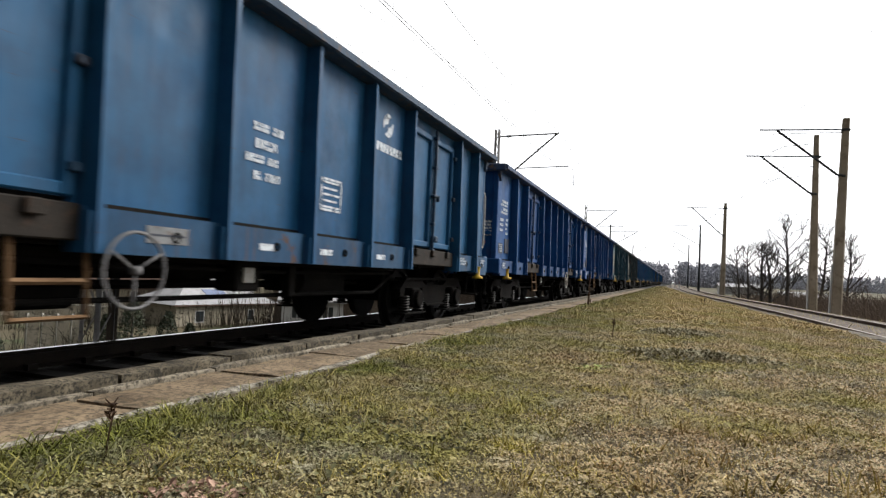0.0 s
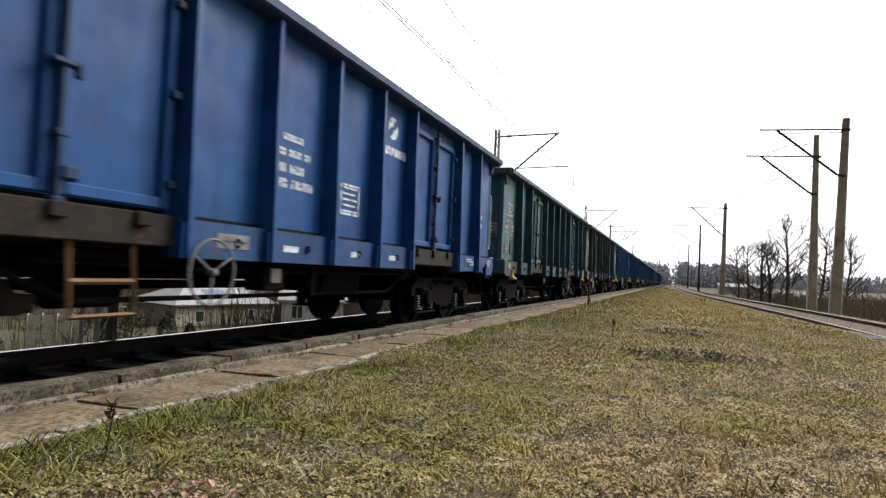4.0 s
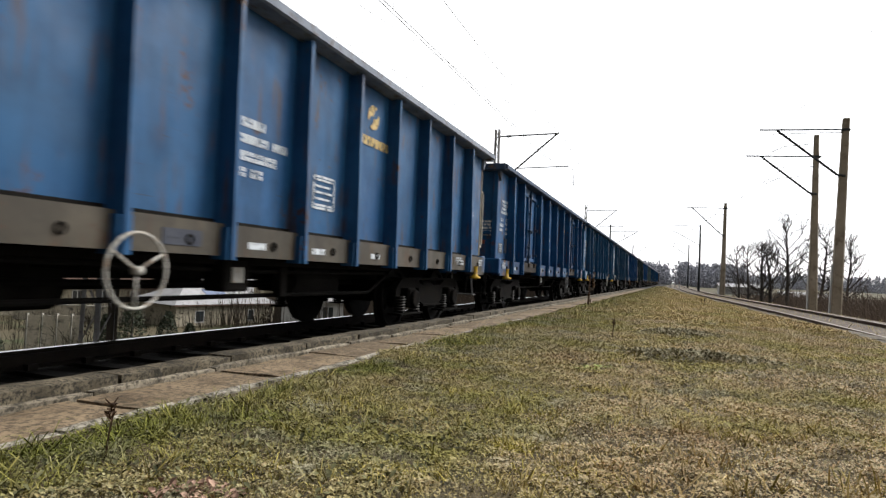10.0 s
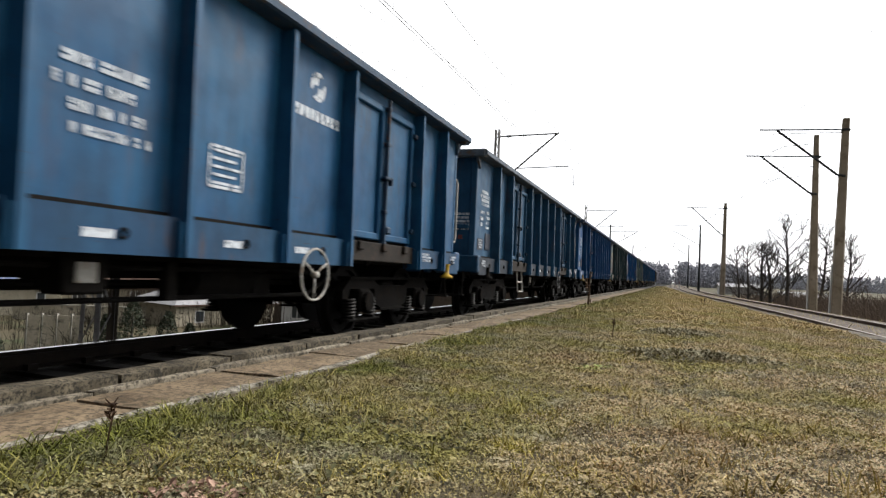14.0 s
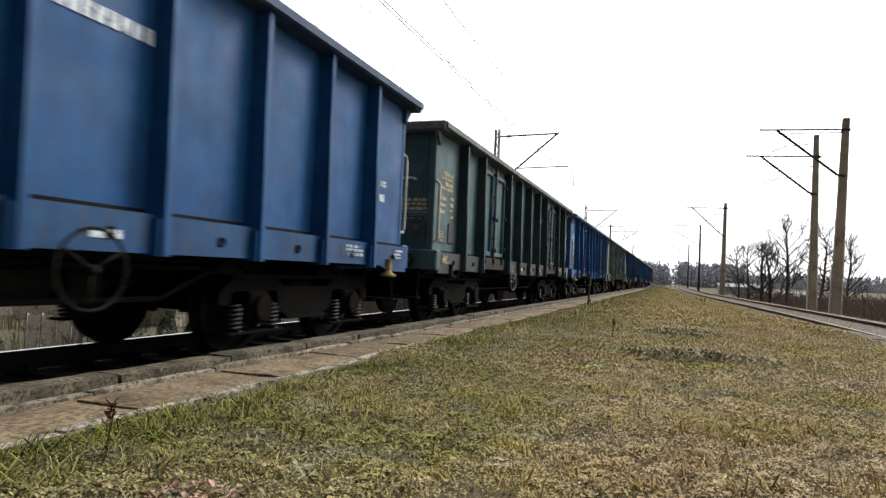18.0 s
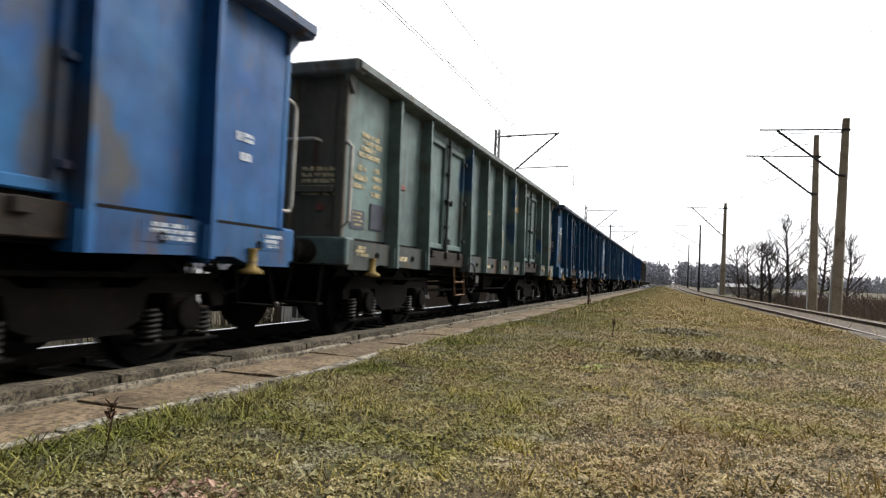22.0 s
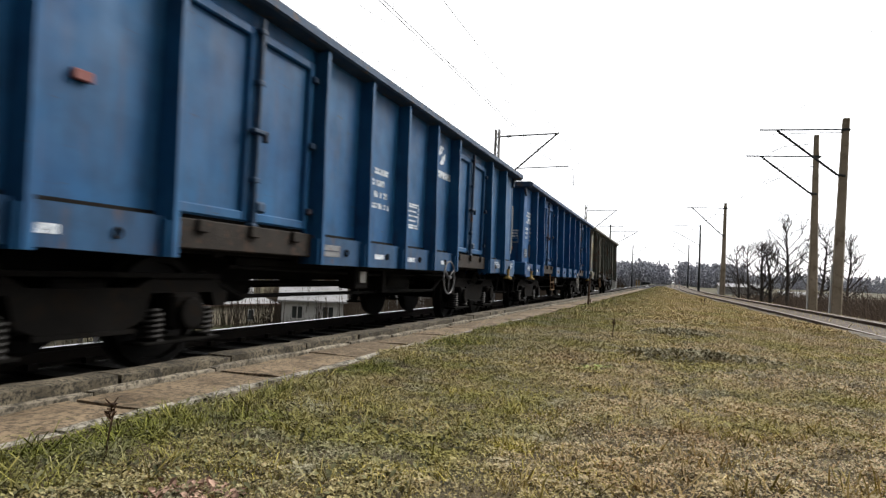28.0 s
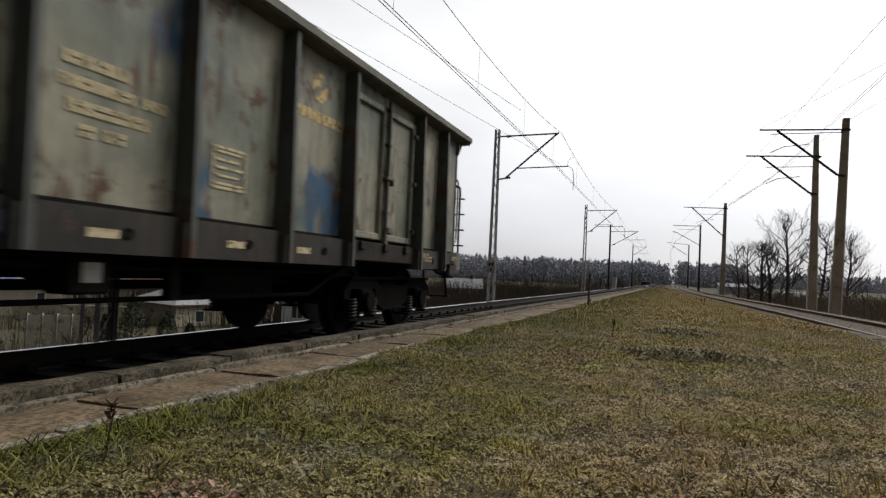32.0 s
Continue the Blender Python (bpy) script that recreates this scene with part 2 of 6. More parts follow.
def solid(name, g, mat, label, category, group="", kind="", smooth=False, at=None):
    ob = new(name, g.mesh(name, mat, smooth))
    if at is not None:
        ob.matrix_basis = at
    return tagged(ob, label, category, group, kind)

# ---------------------------------------------------------------- ground, platform and tracks
def right_x(y):
    """Centre of the second track, which closes in on the first one with distance."""
    ys, xs = (-60, 0, 18, 25, 41, 58, 80, 142, 400), (4.9, 4.5, 4.1, 3.85, 2.9, 2.2, 1.7, 1.4, 1.1)
    return sum(float(np.interp(y + d, ys, xs)) for d in (-9, -6, -3, 0, 3, 6, 9)) / 7


def edge_x(y):
    """Outer face of the platform beside the train."""
    ys, xs = (-60, 0, 9, 30, 400), (-3.04, -3.04, -3.06, -3.03, -3.1)
    return sum(float(np.interp(y + d, ys, xs)) for d in (-1, 0, 1)) / 3


def platform_right(y):
    return min(float(np.interp(y, (-60, 0, 11.3, 14.2, 19.5, 37.8, 95), (3.7, 3.45, 3.04, 2.72, 2.3, 1.4, -0.6))), right_x(y) - 1.25)


RIGHT_Z, TOP = 0.12, 0.22


def ground_z(x, y):
    if x < -8.4:
        t = min((-8.4 - x) / 7.5, 1)
        z = -0.5 - 4.8 * t * t * (3 - 2 * t)
    elif x > right_x(y) + 3.3:
        t = min((x - right_x(y) - 3.3) / 5, 1)
        z = -0.5 - 1.1 * t * t * (3 - 2 * t)
    else:
        return -0.5
    far = max(0.0, min((math.hypot(x, y) - 140) / 350, 1))
    return z * (1 - far) + 0.4 * noise.noise((x * 0.08, y * 0.08, 0)) * min(t, 1)


def grid(xs, ys, height):
    vs = [(x, y, height(x, y)) for y in ys for x in xs]
    w = len(xs)
    return G().add(vs, [(j * w + i, j * w + i + 1, (j + 1) * w + i + 1, (j + 1) * w + i) for j in range(len(ys) - 1) for i in range(w - 1)])


xs = [-2500, -1200, -600, -300, -160, -100, -70, -50] + list(range(-40, 31, 1)) + [34, 40, 50, 70, 100, 160, 300, 600, 1200, 2500]
ys = [-2000, -800, -300, -120, -60, -40] + list(range(-30, 121, 3)) + [130, 150, 180, 220, 300, 420, 600, 1000, 1800, 3500]
tagged(part("ground", grid(xs, ys, ground_z), GROUND, smooth=True), "brown winter scrubland around the railway embankment", "ground", kind="structure")


def sweep(outline, centre, ys, z0=0.0):
    """An outline (x, z) swept along a line over y."""
    g, n = G(), len(outline)
    vs = [(centre(y) + x, y, z0 + z) for y in ys for x, z in outline]
    fs = [(j * n + i, j * n + (i + 1) % n, (j + 1) * n + (i + 1) % n, (j + 1) * n + i) for j in range(len(ys) - 1) for i in range(n)]
    return g.add(vs, fs + [tuple(range(n))[::-1], tuple(range((len(ys) - 1) * n, len(ys) * n))])


def railway(name, centre, z, ys, label, head, bed, side_mat, ties, fill=-0.21):
    track = thing(name, label, "railway track", kind="structure")
    part("ballast_bed", sweep([(-1.75, fill), (1.75, fill), (2.6, -0.55), (-2.6, -0.55)], centre, ys, z), bed, track, "loose ballast stones")
    rail = [(-0.075, -0.172), (0.075, -0.172), (0.075, -0.16), (0.015, -0.14), (0.012, -0.045), (0.036, -0.035), (0.036, -0.004), (-0.036, -0.004), (-0.036, -0.035), (-0.012, -0.045), (-0.015, -0.14), (-0.075, -0.16)]
    for side in (-0.753, 0.753):
        r = part("rail", sweep([(x + side, zz) for x, zz in rail], centre, ys, z), side_mat, track)
        part("running_surface", sweep([(side - 0.034, -0.006), (side + 0.034, -0.006), (side + 0.03, 0.0), (side - 0.03, 0.0)], centre, ys, z), head, r, "worn steel rail head")
    sl = G().prism([(-0.14, -0.36), (0.14, -0.36), (0.1, -0.175), (-0.1, -0.175)], "x", -1.25, 1.25).mesh("sleeper", ties)
    clip = G()
    for s in (-0.753, 0.753):
        for d in (-0.11, 0.11):
            clip.box(s + d - 0.03, s + d + 0.03, -0.05, 0.05, -0.18, -0.12)
    clip = clip.mesh("rail_clip", RAIL_SIDE)
    y = -3.0
    while y < 75:
        s = part("sleeper", sl, None, track, at=pose(centre(y), y, z))
        if y < 20:
            part("rail_clips", clip, None, s)
        y += 0.6
    rest = G()
    while y < 230:
        rest.prism([(y - 0.14, z - 0.36), (y + 0.14, z - 0.36), (y + 0.1, z - 0.175), (y - 0.1, z - 0.175)], "x", centre(y) - 1.25, centre(y) + 1.25)
        y += 0.6
    tagged(part("sleepers_beyond", rest, ties, track), kind="stuff")
    return track


railway("track_1", lambda y: TRACK_X, 0.0, [-60, 0, 30, 100, 420], "straight main track with polished rails, the train's shade put into its ballast", RAIL_TOP, SHADED_BALLAST, RAIL_SIDE, SHADED_SLEEPER)
railway("track_2", right_x, RIGHT_Z, list(range(-60, 100, 4)) + [110, 130, 160, 200, 300, 420], "second track with rusty rails curving in from the side", RAIL_DULL, BALLAST_2, RUSTY_RAIL, SLEEPER_2, -0.09)

# platform body with its grassed top
def swell(x, y):
    return TOP + 0.03 * noise.noise((x * 0.35, y * 0.35, 3)) + 0.012 * noise.noise((x * 1.7, y * 1.7, 9)) + 0.03 * math.exp(-((x - 0.3) / 1.6) ** 2)


def soil_build(n):
    at = n.coords("Object")
    c = n.mix(n.step(n.noise(at, 0.9, 5), 0.36, 0.64), (0.09, 0.074, 0.044), (0.13, 0.102, 0.066))
    c = n.mix(n.step(n.noise(at, 2.3, 6, 0.65), 0.5, 0.66), c, (0.05, 0.038, 0.025))
    c = n.mix(n.step(n.noise(at, 1.4, 6, 0.6), 0.6, 0.72), c, (0.075, 0.07, 0.05))
    grain = n.noise(at, 55, 4, 0.7)
    c = n.mix(n.step(grain, 0.3, 0.52), (0.03, 0.025, 0.015), c)
    n.colour(c)
    n.b.inputs["Specular IOR Level"].default_value = 0.1
    n.bump(grain, 0.9, 0.02)


SOIL = material("mossy_soil", soil_build, 0.95)
pys = [-8, -4, -2] + [i * 0.5 for i in range(-2, 60)] + list(range(31, 95, 2))
pg, rows = G(), []
for y in pys:
    a, b = edge_x(y) + 0.94, platform_right(y) - 0.42
    rows.append([(a + (b - a) * k / 16, y, swell(a + (b - a) * k / 16, y)) for k in range(17)])
pg.add([p for r in rows for p in r], [(j * 17 + i, j * 17 + i + 1, (j + 1) * 17 + i + 1, (j + 1) * 17 + i) for j in range(len(pys) - 1) for i in range(16)])
platform = tagged(part("platform_top", pg, SOIL, smooth=True), "old station platform overgrown with grass, moss and weeds", "platform", kind="structure")
# near-black wall: the darkness of the slab gaps is put into its colour
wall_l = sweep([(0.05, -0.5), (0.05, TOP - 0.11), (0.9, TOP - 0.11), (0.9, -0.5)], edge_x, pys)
tagged(part("platform_wall_1", wall_l, SHADED_GRIME), "concrete retaining wall under the platform edge, near black to darken the slab gaps", "platform wall", kind="structure")
wall_r = sweep([(-0.05, -0.5), (-0.05, TOP - 0.11), (-0.6, TOP - 0.11), (-0.6, -0.5)], platform_right, pys)
tagged(part("platform_wall_2", wall_r, CONCRETE), "weathered concrete wall along the far side of the platform", "platform wall", kind="structure")

# ---------------------------------------------------------------- overhead line
def lattice_mast(x, y, top, base=-0.5, plate=False):
    m = thing("lattice_mast", "grey steel lattice catenary mast beside the main track", "catenary mast", "masts along the main track")
    part("footing", G().box(x - 0.35, x + 0.35, y - 0.35, y + 0.35, base - 0.2, base + 0.1, 0.03), CONCRETE, m, "concrete footing")
    h = lambda z: 0.135 - 0.06 * (z - base) / (top - base)
    for sx in (-1, 1):
        for sy in (-1, 1):
            part("leg", G().tube([(x + sx * h(base), y + sy * h(base), base + 0.2), (x + sx * h(top), y + sy * h(top), top)], 0.036, 4), MAST_STEEL, m)
    n = 17
    for sy in (-1, 1):
        for axis in (0, 1):
            lace = G()
            for k in range(n):
                z0, z1 = base + 0.2 + (top - base - 0.25) * k / n, base + 0.2 + (top - base - 0.25) * (k + 1) / n
                s = 1 if k % 2 else -1
                p = [(s * h(z0), sy * h(z0), z0), (-s * h(z1), sy * h(z1), z1)]
                lace.tube([(x + a, y + b, c) if axis == 0 else (x + b, y + a, c) for a, b, c in p], 0.012, 4)
            part("lacing", lace, MAST_STEEL, m)
    if plate:
        pl = part("number_plate", G().box(x - 0.2, x + 0.2, y - 0.18, y - 0.155, 0.95, 1.45), WHITE, m, "pale yellow plate with dark figures")
        for a, b, c, d in ((-0.11, -0.02, 1.24, 1.38), (0.02, 0.11, 1.24, 1.38), (-0.03, 0.05, 1.02, 1.14)):
            part("figure_bar", G().box(x + a, x + b, y - 0.188, y - 0.182, c, d), PLATE, pl)
    return m


def square_shaft(x, y, base, top, r0, r1, lean):
    """A tapered square post with chamfered corners."""
    vs, fs, n = [], [], 8
    for j in range(n):
        f = j / (n - 1)
        r, cx, z = r0 + (r1 - r0) * f, x + lean * f, base + (top - base) * f
        c = r * 0.3
        vs += [(cx + a, y + b, z) for a, b in ((-r, -r + c), (-r + c, -r), (r - c, -r), (r, -r + c), (r, r - c), (r - c, r), (-r + c, r), (-r, r - c))]
    for j in range(n - 1):
        fs += [(j * 8 + k, j * 8 + (k + 1) % 8, j * 8 + 8 + (k + 1) % 8, j * 8 + 8 + k) for k in range(8)]
    return G().add(vs, fs + [tuple(range(8))[::-1], tuple(range(n * 8 - 8, n * 8))])


def edge_strip(x, y, base, top, r0, r1, lean):
    vs = []
    for f in (0.02, 0.3):
        r, cx, z = r0 + (r1 - r0) * f, x + lean * f, base + (top - base) * f
        vs += [(cx - r - d, y + b, z) for d, b in ((0.05, -r * 0.5), (-0.002, -r * 0.5), (-0.002, r * 0.4), (0.05, r * 0.4))]
    return G().add(vs, [(0, 1, 2, 3), (7, 6, 5, 4)] + [(k, (k + 1) % 4, 4 + (k + 1) % 4, 4 + k) for k in range(4)])


def pole_mast(name, x, y, top, r0, r1, mat, label, base=-0.6, lean=0.0, wash=False, group="masts along the second track"):
    m = thing(name, label, "catenary mast", group)
    part("shaft", G().tube([(x, y, base), (x + lean * 0.3, y, base + (top - base) * 0.3), (x + lean, y, top)], r0, 10, r1) if not wash else square_shaft(x, y, base, top, r0, r1, lean), mat, m, smooth=not wash)
    if wash:
        part("white_band", edge_strip(x, y, base, top, r0, r1, lean), LIME, m, "white painted edge strip")
    return m


def bracket(m, x, y, side, top_z, low_z, tip_x, reg_z, reg_x, drop=True):
    """A cantilever: top tube, strut, registration arm, insulators and drop rod."""
    part("top_tube", G().tube([(x, y, top_z), (tip_x, y, top_z + 0.06)], 0.035, 6), STEEL, m)
    part("strut", G().tube([(x, y, low_z), (x + side * 0.3, y, low_z + 0.05), (tip_x + side * 0.1, y, top_z + 0.1)], 0.04, 6), STEEL, m)
    for a, z in ((x + side * 0.28, top_z), (x + side * 0.32, low_z + 0.08)):
        ribs = [(side * (k * 0.03), 0.07 if k % 2 else 0.035) for k in range(8)]
        part("insulator", G().lathe(ribs, (a, y, z), "x", 10), DARK_STEEL, m, "ribbed brown insulator")
    f = (reg_z - low_z) / (top_z - low_z)
    part("registration_arm", G().tube([(x + side * 0.3 + (tip_x - x - side * 0.3) * f, y, reg_z), (reg_x, y, reg_z + 0.06)], 0.025, 6), STEEL, m)
    if drop:
        part("drop_rod", G().tube([(reg_x, y, reg_z + 0.06), (reg_x + side * 0.18, y, reg_z - 0.08), (reg_x + side * 0.24, y, reg_z - 0.5), (reg_x + side * 0.22, y, reg_z - 0.95)], 0.014, 5), STEEL, m)
        part("hook_wire", G().tube([(reg_x - side * 0.05, y, reg_z + 0.06), (reg_x - side * 0.02, y, reg_z + 0.3), (reg_x + side * 0.1, y, reg_z + 0.42), (reg_x + side * 0.22, y, reg_z + 0.42)], 0.01, 4), WIRE, m)


for y, top, plate in ((6.73, 7.2, False), (27.1, 7.29, True), (58.0, 7.5, False)):
    bracket(lattice_mast(-7.48, y, top, plate=plate), -7.36, y, 1, 6.98, 5.07, -4.87, 5.56, -4.3)
m = pole_mast("steel_mast", -7.48, 82, 7.75, 0.14, 0.1, DARK_STEEL, "dark painted steel catenary mast by the main track", group="masts along the main track")
bracket(m, -7.4, 82, 1, 6.9, 5.2, -4.2, 5.9, -3.4)
part("drop_bracket", G().tube([(-7.5, 82, 7.76), (-9.5, 82, 7.7)], 0.03, 5), DARK_STEEL, m)
m = pole_mast("steel_mast", -7.45, 130, 7.95, 0.14, 0.1, DARK_STEEL, "slim dark steel catenary mast far down the line", group="masts along the main track")
bracket(m, -7.4, 130, 1, 7.5, 6.0, -4.9, 6.2, -4.3, False)

POLES = ((6.08, 29.0, 7.72, 0.2, 0.12, 0.23), (5.94, 32.6, 7.85, 0.19, 0.1, 0.0), (3.93, 57.8, 7.7, 0.22, 0.11, 0.05))
for (x, y, top, r0, r1, lean), (tz, lz, tx, rz, rx) in zip(POLES, ((7.25, 5.4, 3.85, 6.6, 3.6), (6.85, 5.15, 3.7, 5.85, 3.9), (7.25, 5.0, 1.4, 6.2, 1.7))):
    m = pole_mast("concrete_mast", x, y, top, r0, r1, POLE, "weathered tapered concrete catenary mast beside the second track", lean=lean, wash=True)
    xm = x + lean * 0.75
    part("arm_bar", G().tube([(xm + 0.2, y - 0.12, tz), (tx - 0.65, y - 0.12, tz + 0.08)], 0.035, 6), DARK_STEEL, m)
    part("strut", G().tube([(xm, y - 0.15, lz), (xm - 0.25, y - 0.15, lz + 0.05), (tx, y - 0.12, tz + 0.03)], 0.05, 6), DARK_STEEL, m)
    for z in (tz, lz):
        part("clamp", G().lathe([(-0.05, 0.165), (0.05, 0.165)], (xm + (z - 6) * 0.03, y, z), "z", 10), DARK_STEEL, m)
    part("registration_arm", G().tube([(xm, y - 0.1, rz + 0.55), (rx, y - 0.1, rz + 0.55)], 0.018, 5), DARK_STEEL, m)
    part("steady_arm", G().tube([(rx + 1.4, y - 0.1, rz + 0.1), (rx + 0.5, y - 0.1, rz + 0.02), (rx, y - 0.1, rz - 0.22)], 0.018, 5), DARK_STEEL, m)
m = pole_mast("steel_mast", 2.8, 77, 7.5, 0.15, 0.1, DARK_STEEL, "dark steel catenary mast by the second track")
part("top_tube", G().tube([(2.9, 77, 7.35), (-0.1, 77, 7.4)], 0.035, 6), DARK_STEEL, m)
part("strut", G().tube([(2.75, 77, 5.2), (0.3, 77, 6.6), (-0.15, 77, 6.7)], 0.04, 6), DARK_STEEL, m)
part("registration_arm", G().tube([(2.75, 77, 6.9), (0.5, 77, 7.0)], 0.02, 6), DARK_STEEL, m)
m = pole_mast("steel_mast", 2.4, 112, 7.2, 0.15, 0.1, DARK_STEEL, "distant grey catenary mast by the second track")
part("top_tube", G().tube([(2.4, 112, 7.2), (-1.0, 112, 7.5)], 0.035, 6), DARK_STEEL, m)
part("strut", G().tube([(2.4, 112, 5.3), (-0.2, 112, 7.0)], 0.04, 6), DARK_STEEL, m)


def sagging(a, b, sag, n=12):
    a, b = Vector(a), Vector(b)
    return [a.lerp(b, k / n) - Vector((0, 0, 4 * sag * (k / n) * (1 - k / n))) for k in range(n + 1)]


line = thing("overhead_line", "thin dark contact wires and catenary cables over the main track", "overhead line")
stops = [(-4.7, -20), (-4.84, 6.73), (-4.66, 27.1), (-4.9, 58), (-4.65, 82), (-4.9, 130), (-4.6, 180), (-4.8, 260)]
for (x0, y0), (x1, y1) in zip(stops, stops[1:]):
    for d in (-0.03, 0.05):
        part("contact_wire", G().tube([(x0 + d, y0, 5.45), (x1 + d, y1, 5.45)], 0.0105, 4), WIRE, line)
    cable = sagging((x0, y0, 7.05), (x1, y1, 7.05), min(0.5, 0.0011 * (y1 - y0) ** 2))
    part("catenary_cable", G().tube(cable, 0.0105, 4), WIRE, line)
    for q in cable[2:-1:3]:
        part("dropper", G().tube([q, (q.x, q.y, 5.45)], 0.004, 3), WIRE, line)
for a, b in (((-15.6, -20, 8.25), (-4.8, 28, 5.85)), ((-16.6, -20, 9.9), (-4.78, 20, 6.22))):
    part("tie_wire", G().tube([a, b], 0.0065, 4), WIRE, line)
line2 = thing("overhead_line", "thin dark contact wires and catenary cables over the second track", "overhead line")
stops = [(4.9, -20), (3.9, 29.0), (3.7, 32.6), (1.6, 57.8), (0.2, 77), (-0.5, 112), (-0.3, 200)]
for (x0, y0), (x1, y1) in zip(stops, stops[1:]):
    part("contact_wire", G().tube([(x0, y0, 5.6), (x1, y1, 5.6)], 0.009, 4), WIRE, line2)
    part("contact_wire", G().tube([(x0 + 0.07, y0, 5.6), (x1 + 0.07, y1, 5.6)], 0.009, 4), WIRE, line2)
    cable = sagging((x0, y0, 7.2), (x1, y1, 7.2), 0.00018 * (y1 - y0) ** 2)
    part("catenary_cable", G().tube(cable, 0.008, 4), WIRE, line2)
part("tie_wire", G().tube([(7.38, 11, 6.83), (3.12, 29, 7.33)], 0.007, 4), WIRE, line2)
part("feeder_wire", G().tube(sagging((10.0, -10, 8.2), (6.3, 29, 7.6), 0.5), 0.009, 4), WIRE, line2)
part("feeder_wire", G().tube(sagging((6.3, 29, 7.6), (3.93, 57.8, 7.6), 0.3), 0.009, 4), WIRE, line2)

# ---------------------------------------------------------------- trees, scrub and woods
def limb(g, twigs, start, way, length, radius, depth, rng):
    """A limb that bends upward, forks at its end and throws side shoots, down to fine twigs."""
    pts, p, d = [start], start, way
    for k in range(3):
        d = (d + Vector((rng.uniform(-1, 1), rng.uniform(-1, 1), rng.uniform(-0.5, 0.8))) * 0.2).normalized()
        p = p + d * length / 3
        pts.append(p)
    (twigs if depth <= 2 else g).tube(pts, radius, 6 if depth > 3 else 3, max(radius * 0.66, 0.006))
    if depth == 0:
        return
    for k in range(4 if depth == 3 else 3):
        q = pts[3] if k < 2 else pts[1 + k % 2].lerp(pts[2 + k % 2], rng.random())
        side = Vector((rng.uniform(-1, 1), rng.uniform(-1, 1), rng.uniform(-0.2, 0.6))).normalized()
        limb(g, twigs, q, (d + side * rng.uniform(0.45, 0.95)).normalized(), length * rng.uniform(0.6, 0.85), max(radius * rng.uniform(0.44, 0.62), 0.0065), depth - 1, rng)


def bare_tree(x, y, z, top, lean, seed, thick, stems, fork):
    """One or more trunks that divide into rising limbs and a net of twigs."""
    rng = random.Random(seed)
    t = thing("bare_tree", "leafless tree with dark spreading branches behind the tracks", "tree", "bare trees beyond the tracks")
    g, tw = G(), G()
    h = top - z
    for s in range(stems):
        p, pts = Vector((x + (s - (stems - 1) / 2) * 0.62, y + rng.uniform(-0.3, 0.3), z)), []
        d = Vector((lean + rng.uniform(-0.05, 0.05), rng.uniform(-0.1, 0.1), 1)).normalized()
        for k in range(9):
            pts.append(p.copy())
            d = (d + Vector((rng.uniform(-1, 1), rng.uniform(-1, 1), 0.3)) * 0.07).normalized()
            p = p + d * h * fork / 8
        g.tube(pts, thick, 8, thick * 0.35)
        for k in range(3):
            out = Vector((rng.uniform(-0.5, 0.5), rng.uniform(-0.5, 0.5), 1))
            limb(g, tw, pts[-1], out.normalized(), h * (1 - fork) * 0.5, thick * 0.32, 3, rng)
        many = 17 if stems == 1 else 9
        for k in range(many):
            f = 0.26 + 0.7 * k / (many - 1) + rng.uniform(-0.03, 0.03)
            j = min(int(f * 8), 7)
            ang = k * 2.4 + rng.uniform(-0.6, 0.6)
            out = Vector((math.cos(ang), math.sin(ang), rng.uniform(0.35, 1.3)))
            limb(g, tw, pts[j].lerp(pts[j + 1], f * 8 - j), out.normalized(), h * (0.2 - 0.1 * abs(f - 0.5)) * rng.uniform(0.75, 1.15), thick * (0.5 - 0.28 * f), 3, rng)
    part("trunk", g, BARK, t, "dark bark")
    part("crown", tw, BARK, t, "mesh of fine bare twigs")
    return t


for x, y, top, lean, seed, thick, stems, fork in ((5.75, 60, 4.3, -0.03, 1, 0.13, 2, 0.76), (7.5, 60, 4.6, 0.0, 2, 0.2, 2, 0.8), (9.1, 60.5, 7.2, 0.01, 3, 0.18, 1, 0.8), (11.5, 61, 6.6, 0.02, 5, 0.16, 1, 0.78), (13.4, 61, 5.4, 0.05, 8, 0.14, 1, 0.74)):
    bare_tree(x, y, -1.6, top, lean, seed, thick, stems, fork)


